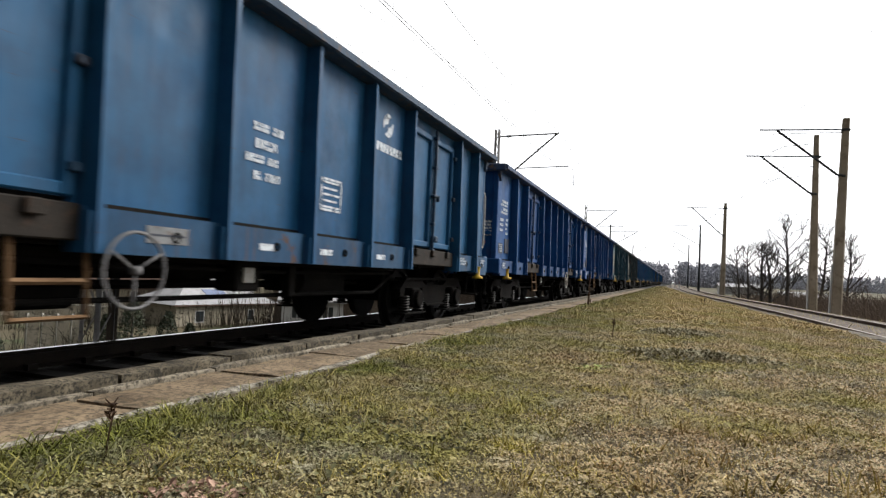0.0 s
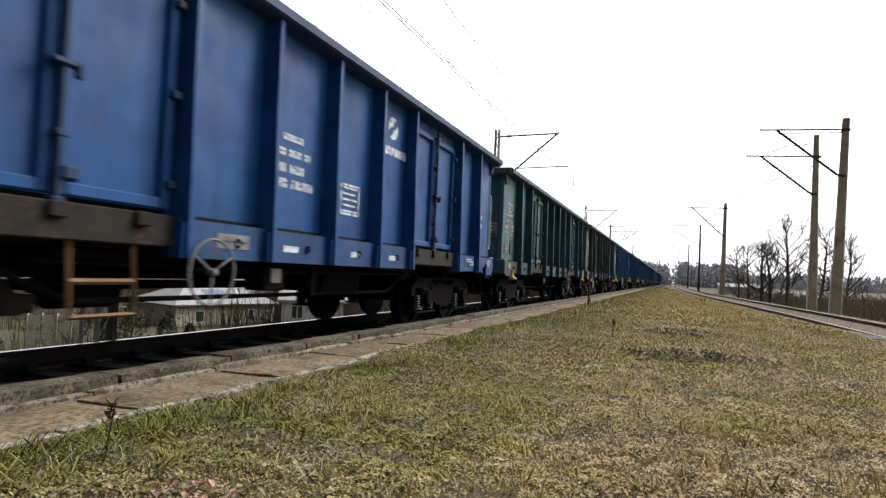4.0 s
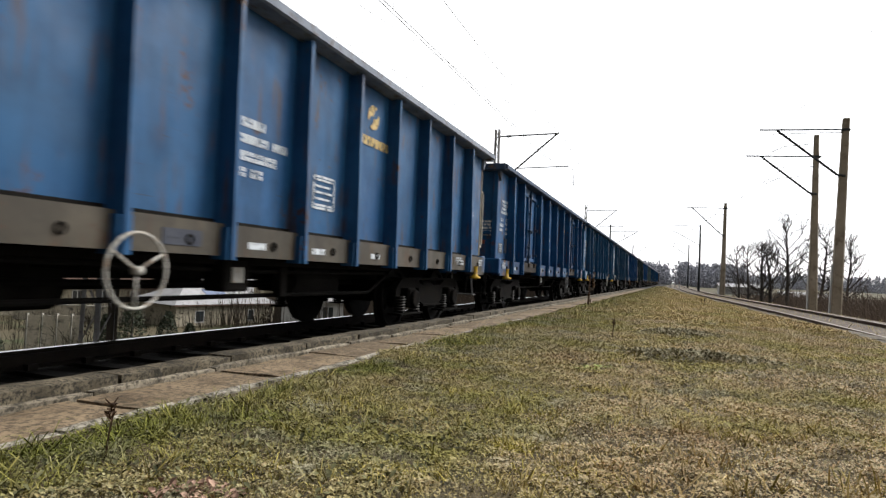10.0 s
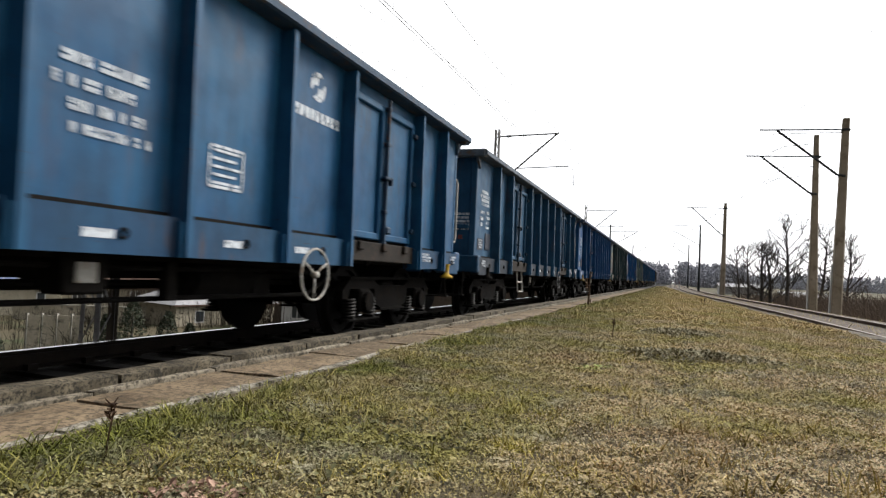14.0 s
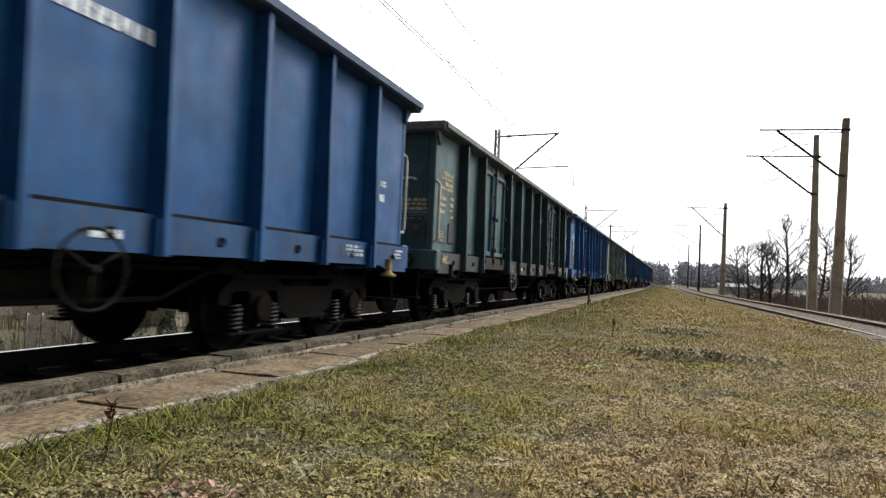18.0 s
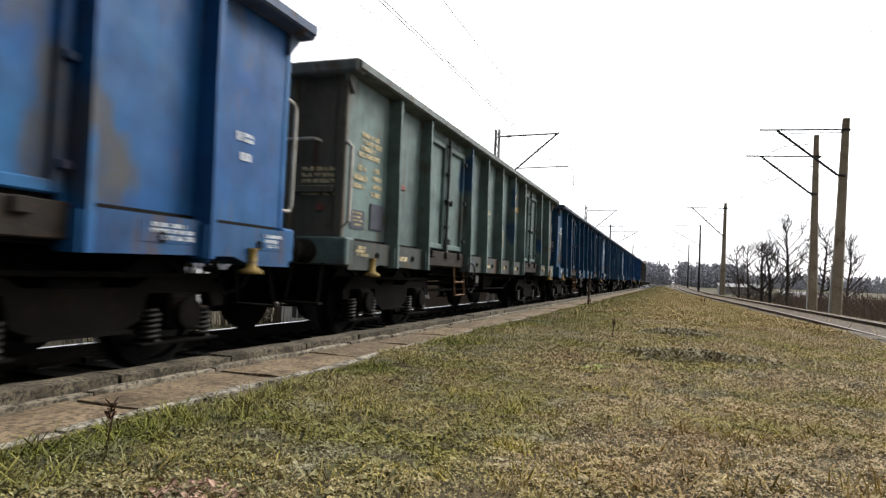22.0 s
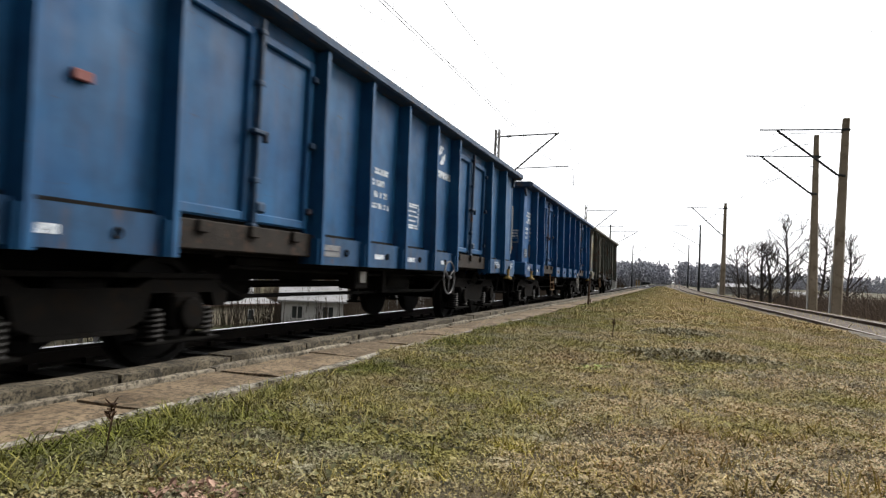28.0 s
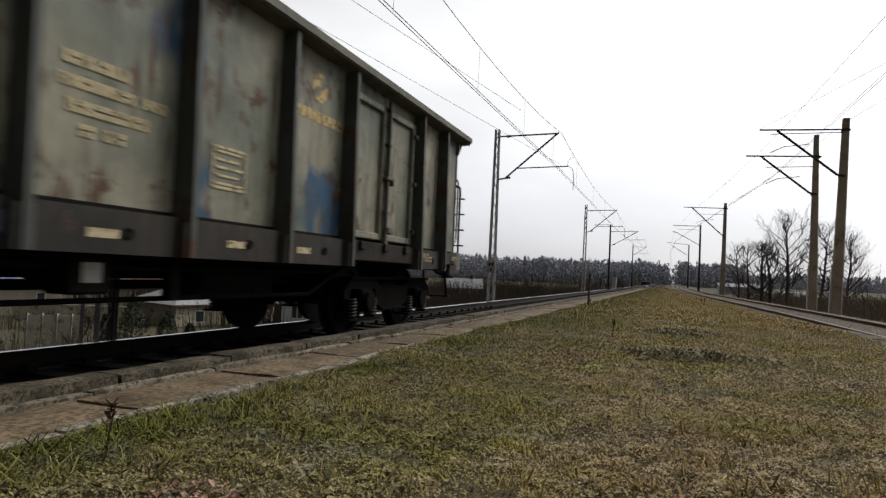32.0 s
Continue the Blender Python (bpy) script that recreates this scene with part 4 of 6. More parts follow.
def rim_end_g():
    g = G().box(-HALF - 0.185, HALF + 0.185, -6.58, -6.36, 3.06, RIM + 0.005, 0.02)
    for x in (-1, 1):
        g.prism([(-6.55, 3.08), (-6.36, 3.08), (-6.36, 2.86)], "x", x * (HALF + 0.02) - 0.03, x * (HALF + 0.02) + 0.03)
    return g


def under_g():
    g = G().box(-0.28, 0.28, -6.3, 6.3, 0.7, 1.15)
    for y in (-5.6, -4.5, -3.4, -2.2, -1.0, 0.2, 1.4, 2.6, 3.4, 4.5, 5.6):
        g.box(-1.22, 1.22, y - 0.06, y + 0.06, 0.92, 1.18)
    g.box(-1.2, -1.12, -6.3, 6.3, 0.94, 1.2).box(1.12, 1.2, -6.3, 6.3, 0.94, 1.2)
    g.box(-1.24, 1.24, -6.3, 6.3, 1.18, 1.24)
    return g


GEAR = {
    "air_tank": lambda: G().lathe([(-0.45, 0.1), (-0.4, 0.19), (0.4, 0.19), (0.45, 0.1)], (0.62, 1.3, 0.72), "y", 14),
    "small_air_tank": lambda: G().lathe([(-0.3, 0.08), (-0.26, 0.15), (0.26, 0.15), (0.3, 0.08)], (-0.6, 0.6, 0.74), "y", 14),
    "brake_rod": lambda: G().tube([(0.2, -3.3, 0.66), (0.25, 3.3, 0.66)], 0.03, 6),
    "pull_rod": lambda: G().tube([(-0.2, -3.3, 0.6), (-0.2, 3.3, 0.6)], 0.025, 6),
    "air_pipe": lambda: G().tube([(1.0, -3.0, 0.84), (0.95, 0, 0.8), (0.9, 3.0, 0.82)], 0.02, 6),
    "valve_box": lambda: G().box(0.85, 1.1, -0.7, -0.35, 0.62, 0.92, 0.02),
    "brake_cylinder": lambda: G().lathe([(-0.5, 0.06), (-0.34, 0.07), (-0.32, 0.2), (0.28, 0.2), (0.32, 0.12)], (-0.1, -1.7, 0.62), "y", 14),
    "lever_box": lambda: G().box(-0.55, 0.55, 2.0, 2.35, 0.52, 0.95, 0.03),
    "cable_tray": lambda: G().box(0.92, 1.02, -2.9, 2.9, 0.86, 0.93, 0.008),
    "tie_bar": lambda: G().tube([(0.85, -3.2, 0.8), (0.85, -2.6, 0.56), (0.85, 2.6, 0.56), (0.85, 3.2, 0.8)], 0.024, 6),
    "far_tie_bar": lambda: G().tube([(-0.85, -3.2, 0.8), (-0.85, -2.6, 0.56), (-0.85, 2.6, 0.56), (-0.85, 3.2, 0.8)], 0.024, 6),
    "brake_beam": lambda: G().box(-0.95, 0.95, -3.05, -2.9, 0.5, 0.62, 0.02),
    "hanger": lambda: G().box(0.9, 1.0, 0.3, 0.42, 0.55, 0.95, 0.01),
}


def frame_side_g(s):
    """Cast bogie side frame with horns round the axle boxes."""
    prof = [(-1.42, 0.5), (-1.42, 0.6), (-1.25, 0.74), (-0.62, 0.76), (-0.42, 0.66), (0.42, 0.66), (0.62, 0.76), (1.25, 0.74), (1.42, 0.6), (1.42, 0.5),
            (1.28, 0.5), (1.24, 0.62), (0.56, 0.62), (0.5, 0.42), (0.3, 0.34), (-0.3, 0.34), (-0.5, 0.42), (-0.56, 0.62), (-1.24, 0.62), (-1.28, 0.5)]
    g = G().prism(prof, "x", s * 1.0 - 0.06, s * 1.0 + 0.06)
    g.box(s * 1.0 - 0.09, s * 1.0 + 0.09, -1.3, 1.3, 0.74, 0.775)
    g.box(s * 1.0 - 0.09, s * 1.0 + 0.09, -0.4, 0.4, 0.33, 0.36)
    return g


def axlebox_g(s, y):
    g = G().box(s * 0.9, s * 1.12, y - 0.16, y + 0.16, 0.33, 0.62, 0.03) if s > 0 else G().box(-1.12, -0.9, y - 0.16, y + 0.16, 0.33, 0.62, 0.03)
    g.lathe([(0, 0.13), (s * 0.05, 0.13), (s * 0.06, 0.11)], (s * 1.12, y, 0.46), "x", 14)
    g.box(s * 1.0 - 0.11, s * 1.0 + 0.11, y - 0.42, y + 0.42, 0.222, 0.25, 0.008)
    return g


def spring_g(s, y):
    pts = [(s * 1.02 + 0.075 * math.cos(a), y + 0.075 * math.sin(a), 0.25 + 0.24 * k / 66) for k, a in ((k, k * 2 * math.pi / 11) for k in range(67))]
    return G().tube(pts, 0.017, 5)


def bolster_g():
    g = G().box(-1.0, 1.0, -0.22, 0.22, 0.5, 0.72, 0.03)
    g.lathe([(0.72, 0.24), (0.86, 0.2)], (0, 0, 0), "z", 12)
    for y in (-1.25, 1.25):
        g.box(-1.0, 1.0, y - 0.05, y + 0.05, 0.62, 0.72)
    for y in (-0.38, 0.38):
        g.tube([(-0.8, y, 0.46), (0.8, y, 0.46)], 0.04, 6)
        for x in (-0.72, 0.72):
            g.box(x - 0.06, x + 0.06, y - 0.03, y + 0.05, 0.3, 0.6)
    return g


def wheelset_g():
    g = G().tube([(-1.05, 0, 0), (1.05, 0, 0)], 0.075, 12)
    for s in (-1, 1):
        g.lathe([(s * 0.68, 0.14), (s * 0.68, 0.41), (s * 0.682, 0.485), (s * 0.71, 0.485), (s * 0.722, 0.462), (s * 0.815, 0.456), (s * 0.815, 0.4), (s * 0.765, 0.39), (s * 0.755, 0.16), (s * 0.83, 0.14), (s * 0.83, 0.08)], (0, 0, 0), "x", 28)
        for k in range(4):
            a = k * math.pi / 2
            g.box(s * 0.74, s * 0.785, math.cos(a) * 0.27 - 0.03, math.cos(a) * 0.27 + 0.03, math.sin(a) * 0.27 - 0.03, math.sin(a) * 0.27 + 0.03)
    return g


def buffer_g(x):
    return G().lathe([(0, 0.14), (0.12, 0.13), (0.13, 0.1), (0.42, 0.095), (0.44, 0.11)], (x, 0, 1.05), "y", 14)


def buffer_plate_g(x):
    return G().lathe([(0.44, 0.21), (0.48, 0.225), (0.5, 0.2), (0.51, 0.0)], (x, 0, 1.05), "y", 18)


def text_bars(x, y0, y1, z0, z1, lines, seed, gap=0.45):
    """Unreadable stencilled writing as plain bars."""
    rng, g = random.Random(seed), G()
    dz = (z1 - z0) / lines
    for k in range(lines):
        zt = z1 - k * dz
        y, end = y0 + rng.uniform(0, 0.3) * (y1 - y0), y1 - rng.uniform(0, 0.35) * (y1 - y0)
        h = dz * (1 - gap) * rng.uniform(0.8, 1.1)
        while y < end:
            w, form = h * 0.6, rng.random()
            if form < 0.35:
                g.box(x, x + 0.004, y, y + w, zt - h, zt)
            elif form < 0.7:
                g.box(x, x + 0.004, y, y + w, zt - h * 0.42, zt).box(x, x + 0.004, y, y + w, zt - h, zt - h * 0.58)
            else:
                g.box(x, x + 0.004, y, y + w * 0.4, zt - h, zt).box(x, x + 0.004, y + w * 0.6, y + w, zt - h, zt)
            y += h * (0.78 if rng.random() < 0.85 else 1.5)
    return g


def emblem_g(y, z):
    """Round two-part swirl and a bar of lettering below it."""
    g = G()
    for a0 in (1.0, 1.0 + math.pi):
        pts = []
        for k in range(9):
            a = a0 + k / 8 * 2.5
            pts.append((y + 0.15 * math.cos(a), z + 0.15 * math.sin(a)))
        for k in range(8, -1, -1):
            a = a0 + k / 8 * 2.5
            r = 0.15 - 0.125 * math.sin(math.pi * k / 8) - 0.01
            pts.append((y + r * math.cos(a), z + r * math.sin(a)))
        g.prism(pts, "x", HALF + 0.006, HALF + 0.01)
    k = -0.42
    while k < 0.4:
        g.box(HALF + 0.006, HALF + 0.01, y + k, y + k + 0.075, z - 0.36, z - 0.25)
        k += 0.1
    return g


def table_g(y0, y1, z0, z1):
    g = G()
    x = HALF + 0.006
    for z in (z0, z1):
        g.box(x, x + 0.004, y0, y1, z - 0.012, z + 0.012)
    for y in (y0, y1):
        g.box(x, x + 0.004, y - 0.01, y + 0.01, z0, z1)
    for k in range(5):
        z = z0 + (z1 - z0) * (k + 0.5) / 5
        g.box(x, x + 0.004, y0 + 0.04, y1 - 0.04 - 0.05 * (k % 2), z - 0.011, z + 0.011)
    return g


def wheel_ring_g():
    g = G().ring((0, 0, 0), 0.25, 0.012, "x", 28, 6).lathe([(-0.03, 0.03), (0.03, 0.03)], (0, 0, 0), "x", 10)
    for k in range(3):
        a = k * 2 * math.pi / 3 + 0.5
        g.tube([(0, 0, 0), (0, 0.25 * math.cos(a), 0.25 * math.sin(a))], 0.009, 5)
    return g


def stirrup_g(y):
    return G().tube([(HALF + 0.03, y - 0.25, 0.98), (HALF + 0.07, y - 0.25, 0.5), (HALF + 0.07, y + 0.25, 0.5), (HALF + 0.03, y + 0.25, 0.98)], 0.022, 4).tube([(HALF + 0.05, y - 0.25, 0.72), (HALF + 0.05, y + 0.25, 0.72)], 0.02, 4)


def corner_step_g():
    g = G().tube([(1.1, -6.5, 0.92), (1.12, -6.6, 0.5), (1.12, -6.6, 0.48)], 0.02, 4).tube([(0.72, -6.5, 0.92), (0.7, -6.6, 0.5)], 0.02, 4)
    g.box(0.66, 1.16, -6.66, -6.56, 0.46, 0.485, 0.005)
    return g


def grab_up_g():
    return G().tube([(1.25, -6.42, 2.48), (1.25, -6.57, 2.46), (1.25, -6.61, 2.4), (1.25, -6.61, 1.46), (1.25, -6.57, 1.4), (1.25, -6.42, 1.4)], 0.018, 6)


def grab_over_g():
    return G().tube([(0.25, -6.42, 2.32), (0.25, -6.55, 2.32), (0.95, -6.55, 2.32), (0.95, -6.42, 2.32)], 0.018, 6)


def corner_bar_g():
    return G().tube([(HALF + 0.02, -6.42, 2.3), (HALF + 0.09, -6.44, 2.24), (HALF + 0.09, -6.44, 1.4), (HALF + 0.02, -6.42, 1.34)], 0.025, 6)


def coupling_g():
    g = G().box(-0.06, 0.06, -0.3, 0.0, 0.98, 1.1, 0.02).ring((0, -0.34, 1.02), 0.08, 0.03, "x", 12, 6)
    g.tube([(0, -0.36, 0.98), (0, -0.45, 0.82), (0, -0.6, 0.8)], 0.03, 6)
    for s in (-0.32, 0.32):
        g.tube([(s, 0.0, 0.92), (s, -0.18, 0.86), (s * 0.9, -0.3, 0.62), (s * 0.6, -0.5, 0.52), (s * 0.3, -0.6, 0.55)], 0.022, 6)
    return g


def hook_g(y):
    """Yellow towing bollard under the sill."""
    return G().lathe([(0.0, 0.1), (0.03, 0.1), (0.06, 0.045), (0.2, 0.04), (0.22, 0.06)], (HALF + 0.12, y, 0.79), "z", 12)


ENDS = {5: (0.13, 0.115, 0.075), 17: (0.05, 0.042, 0.032), 12: (0.085, 0.08, 0.064)}
# some stakes: own darker paint, with the shade of their side faces put in
SHADED_STAKES = {17: (0.045, 0.05, 0.045), 10: (0.014, 0.03, 0.035), 3: (0.012, 0.04, 0.06), 4: (0.017, 0.03, 0.034)}
STEP_Y = {0: -2.7, 1: -2.6, 4: -3.9, 9: -3.9, 7: -2.87, 12: -2.3, 13: -2.8, 16: -2.4}
STAINED = (3, 5, 8, 10, 12, 14, 17)
SPECS = (
    # paint, faded, rust, patch, marks, hand wheel y (None: out of view), step mat, doors, corner bar, label
    ((0.0057, 0.0538, 0.1315), (0.0090, 0.0642, 0.1408), 0.02, None, "w", -2.24, "b", 2, False, "bright blue open coal wagon with white stencils"),
    ((0.0039, 0.0443, 0.1565), (0.0061, 0.0567, 0.1732), 0.01, None, "w", 1.75, "b", 2, False, "deep blue open coal wagon, freshly painted"),
    ((0.0039, 0.0418, 0.1565), (0.0061, 0.0541, 0.1676), 0.01, None, "w", -1.93, "b", 2, False, "deep blue open coal wagon with a graffiti-smeared end"),
    ((0.03, 0.088, 0.115), (0.055, 0.118, 0.125), 0.06, (0.012, 0.055, 0.12), "y", 1.7, None, 2, False, "faded teal open coal wagon with blue touch-up patches"),
    ((0.03, 0.053, 0.062), (0.052, 0.092, 0.092), 0.12, (0.012, 0.05, 0.12), "w", -2.1, "w", 2, True, "grimy grey-teal open coal wagon with rust runs"),
    ((0.0095, 0.058, 0.15), (0.015, 0.072, 0.165), 0.1, None, "w", -2.07, None, 0, False, "blue open coal wagon with closely spaced ribs and one small door"),
    ((0.0055, 0.0514, 0.1503), (0.0089, 0.0655, 0.1643), 0.115, None, "w", 1.87, None, 2, False, "blue open coal wagon with dented, scratched panels"),
    ((0.0061, 0.0554, 0.1341), (0.0099, 0.0690, 0.1453), 0.04, None, "w", 1.7, "b", 2, False, "mid-blue open coal wagon with yellow towing hooks"),
    ((0.012, 0.054, 0.112), (0.018, 0.066, 0.125), 0.05, None, "w", 1.8, "w", 2, False, "light teal-blue open coal wagon"),
    ((0.0046, 0.0467, 0.1453), (0.0077, 0.0616, 0.1565), 0.02, None, "w", 1.38, "b", 1, False, "blue open coal wagon with plain ribbed rear half"),
    ((0.036, 0.068, 0.077), (0.056, 0.1, 0.104), 0.06, (0.012, 0.05, 0.095), "y", -1.92, None, 2, True, "dull grey-teal open coal wagon with yellow stencils"),
    ((0.0058, 0.0554, 0.1816), (0.0115, 0.0769, 0.1886), 0.04, (0.05, 0.055, 0.062), "w", -2.0, None, 2, True, "blue open coal wagon with faded scorched panels"),
    ((0.07, 0.1, 0.098), (0.108, 0.16, 0.152), 0.09, (0.012, 0.05, 0.12), "y", -2.2, "b", 2, True, "pale teal-green open coal wagon with rust spots"),
    ((0.0058, 0.0424, 0.1045), (0.0101, 0.0566, 0.1168), 0.04, None, "w", -2.13, "b", 2, True, "dark navy open coal wagon"),
    ((0.0092, 0.0465, 0.1096), (0.0144, 0.0636, 0.1259), 0.06, (0.02, 0.06, 0.075), "w", 1.8, None, 2, False, "steel-blue open coal wagon with a teal rear end"),
    ((0.0058, 0.0517, 0.1369), (0.0097, 0.0662, 0.1534), 0.03, None, "w", 1.65, None, 2, False, "blue open coal wagon with clean white stencils"),
    ((0.0052, 0.0551, 0.1676), (0.0078, 0.0678, 0.1788), 0.02, None, "w", 1.92, "b", 2, False, "bright blue open coal wagon at the end of the train"),
    ((0.115, 0.128, 0.102), (0.225, 0.21, 0.155), 0.16, (0.016, 0.055, 0.11), "y", -2.1, "b", 2, False, "rusty greyish-green open coal wagon, last in the train"),
)


def wagon(i):
    paint, faded, rust, patch, marks, hand_y, step, doors, bar, label = SPECS[i]
    P = wagon_paint("wagon_paint", paint, faded, rust, i + 1, patch, 0.06 if i == 3 else 0.03 if i == 17 else 0.0)
    pale = 2.2 if i == 5 else 1.0 if i in (4, 8, 10, 11, 12, 14) else 0.4
    rim = two_tone("wagon_rim", tuple(0.45 * c + 0.055 * pale for c in paint), tuple(0.5 * c + 0.1 * pale for c in faded), 3, 0.7, 0.3, dirt=(0.09, 0.065, 0.05))
    # sill: body paint darkened, grime and lower-side shade in one tone
    sill_tone = wagon_paint("sill_paint", tuple(0.68 * c + 0.003 for c in paint), tuple(0.74 * c + 0.005 for c in faded), rust + 0.06, i + 41)
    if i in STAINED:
        sill_tone = wagon_paint("sill_paint", tuple(0.2 * c + d for c, d in zip(paint, (0.011, 0.009, 0.007))), tuple(0.26 * c + d for c, d in zip(faded, (0.015, 0.012, 0.01))), rust + 0.06, i + 41)
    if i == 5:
        sill_tone = wagon_paint("sill_paint", (0.04, 0.035, 0.027), (0.07, 0.06, 0.045), 0.1, 46)
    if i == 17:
        sill_tone = wagon_paint("sill_paint", (0.014, 0.012, 0.01), (0.024, 0.02, 0.015), 0.1, 58)
    end = wagon_paint("end_paint", ENDS.get(i, paint), ENDS.get(i, faded), rust + 0.03, i + 71)
    bars = wagon_paint("stake_paint", SHADED_STAKES[i], tuple(1.4 * c for c in SHADED_STAKES[i]), rust, i + 91) if i in SHADED_STAKES else P
    iron = wagon_paint("latch_paint", tuple(0.3 * c + 0.006 for c in paint), tuple(0.45 * c + 0.008 for c in faded), 0.12, i + 111)
    lip = wagon_paint("blue_threshold", (0.01, 0.042, 0.1), (0.016, 0.055, 0.12), 0.08, 79) if i == 4 else THRESHOLD
    mk = MARK if marks == "w" else MARK_Y
    w = thing("coal_wagon", label, "railway wagon", "coal wagons of the train")
    build = "a" if i in BUILD_A else "b"
    near, far, half = BUILDS[build]
    posts = (*(-y for y in half[::-1]), 0.0, *half) if doors == 2 else EVEN if doors == 0 else (-5.26, -4.16, -2.14, -1.1, -0.1, 0.95, 2.0, 3.1, 4.2, 5.3)
    for s, mir in ((1, lambda g: g), (-1, mirror_x)):
        tag = "p" if s > 0 else "m"
        spans = [(-6.4, -far), (-near, near), (far, 6.4)] if doors == 2 else [(-6.4, -far), (-near, 6.4)] if doors == 1 else [(-6.4, 6.4)]

        bays = [-6.4, *posts, 6.4]
        for a, b in zip(bays, bays[1:]):
            door = b - a > 1.5
            part("lintel" if door else "side_panel", shared("side_panel/%.2f%.2f%s" % (a, b, tag), lambda: mir(panel_g(a, b, door))), P, w)
            if not door:
                part("rope_loop", shared("rope_loop/%.2f%s" % ((a + b) / 2, tag), lambda: mir(G().ring((HALF + 0.12, (a + b) / 2 + 0.12, 1.04), 0.034, 0.009, "x", 10, 5))), SHADED_GRIME, w)
        part("side_sill", shared("side_sill/%d%s%s" % (doors, build, tag), lambda: mir(sill_g(doors, near, far))), sill_tone, w)
        # dark strip drawn for the shadow in the slot above the sill
        part("seam_strip", shared("seam_strip/%d%s%s" % (doors, build, tag), lambda: mir(sum_boxes(spans))), SHADED_GRIME, w)
        part("top_rim", shared("top_rim/" + tag, lambda: mir(rim_side_g())), rim, w, "worn pale upper rim")
        for y in posts:
            part("stake", shared("stake/%.2f%s" % (y, tag), lambda: mir(post_g(y))), bars, w)
        for sign in ((-1, 1) if doors == 2 else (-1,) if doors == 1 else ()):
            a, b = (0.07 - far, -near - 0.07) if sign < 0 else (near + 0.07, far - 0.07)
            mid = (a + b) / 2
            part("door_sill", shared("door_sill/%d%s%s" % (sign, build, tag), lambda: mir(door_sill_g(sign, near, far))), lip, w, "blue door threshold" if i == 4 else "grimy door threshold")
            for y0, y1 in ((a, mid - 0.01), (mid + 0.01, b)):
                part("door_leaf", shared("door_leaf/%.2f%s" % (y0, tag), lambda: mir(leaf_g(y0, y1))), P, w)
            for k, y in enumerate((a - 0.075, b - 0.005)):
                part("door_jamb", shared("door_jamb/%.2f%d%s" % (y, k, tag), lambda: mir(G().box(HALF - 0.05, HALF + 0.004, y, y + 0.08, 1.19, 2.94))), P, w)
            part("door_latch", shared("door_latch/%.2f%s" % (mid, tag), lambda: mir(latch_g(mid))), iron, w, "dark vertical locking bar")
            for y in (a + 0.02, b - 0.02):
                for z in (1.42, 2.08, 2.75):
                    part("hinge", shared("hinge/%.2f%.2f%s" % (y, z, tag), lambda: mir(G().box(HALF + 0.04, HALF + 0.09, y - 0.045, y + 0.045, z - 0.032, z + 0.032, 0.01))), iron, w)
        if doors == 0:
            d = part("small_door", shared("small_door/" + tag, lambda: mir(G().box(HALF, HALF + 0.05, -5.25, -4.35, 1.25, 2.2, 0.02).box(HALF + 0.05, HALF + 0.08, -5.15, -4.45, 1.33, 2.1, 0.02))), P, w)
            part("door_frame", shared("door_frame/" + tag, lambda: mir(G().box(HALF, HALF + 0.09, -5.3, -4.3, 2.2, 2.3, 0.02).box(HALF + 0.05, HALF + 0.12, -4.9, -4.75, 1.45, 1.6, 0.02))), SHADED_GRIME, d)
        part("info_plate", shared("info_plate/" + tag, lambda: mir(G().box(HALF + 0.005, HALF + 0.02, -5.75, -5.42, 1.36, 1.68, 0.004))), PLATE, w, "dark information plate")
        part("label_holder", shared("label_holder/" + tag, lambda: mir(G().box(HALF + 0.005, HALF + 0.012, -6.25, -5.9, 1.34, 1.56))), PLATE, w)
        part("label_text", shared("label_text/" + tag, lambda: mir(text_bars(HALF + 0.012, -6.22, -5.93, 1.36, 1.54, 4, 3))), mk, w)
        y = -1.85 + (i % 3) * 0.15
        lp = part("sill_label", shared("sill_label/%.2f%s" % (y, tag), lambda: mir(G().box(HALF + 0.108, HALF + 0.116, y - 0.2, y + 0.2, 0.99, 1.11))), COPING if i not in STAINED else PLATE, w, "pale label plate on the sill")
        part("lettering", shared("lettering/%.2f%s" % (y, tag), lambda: mir(G().box(HALF + 0.117, HALF + 0.119, y - 0.17, y + 0.17, 1.042, 1.056))), PLATE, lp)
        for y0, y1 in ((-6.3, -5.95), (4.62, 5.16), (5.98, 6.3)):
            sp = part("sill_plate", shared("sill_plate/%.2f%s" % (y0, tag), lambda: mir(G().box(HALF + 0.108, HALF + 0.115, y0, y1, 1.0, 1.15))), sill_tone, w, "dark data plate with pale lettering")
            tagged(part("lettering", shared("plate_lettering/%.2f%s" % (y0, tag), lambda: mir(text_bars(HALF + 0.115, y0 + 0.02, y1, 1.01, 1.14, 3, int(y0 * 10) + 90, 0.25))), mk, sp), kind="stuff")
        for y in (-5.85, 5.85):
            part("towing_hook", shared("towing_hook/%.1f%s" % (y, tag), lambda: mir(hook_g(y)), True), YELLOW if i in (0, 1, 3, 4, 5, 6, 7) else DULL_YELLOW if i in (9, 11, 12, 13, 15, 16) else SHADED_GRIME, w, "yellow towing bollard" if i in (0, 1, 3, 4, 5, 6, 7) else "dirty yellow towing bollard" if i in (9, 11, 12, 13, 15, 16) else "grimy towing bollard")
    # stencils on both sides
    for s, mir in ((1, lambda g: g), (-1, mirror_x)):
        tag = "p" if s > 0 else "m"
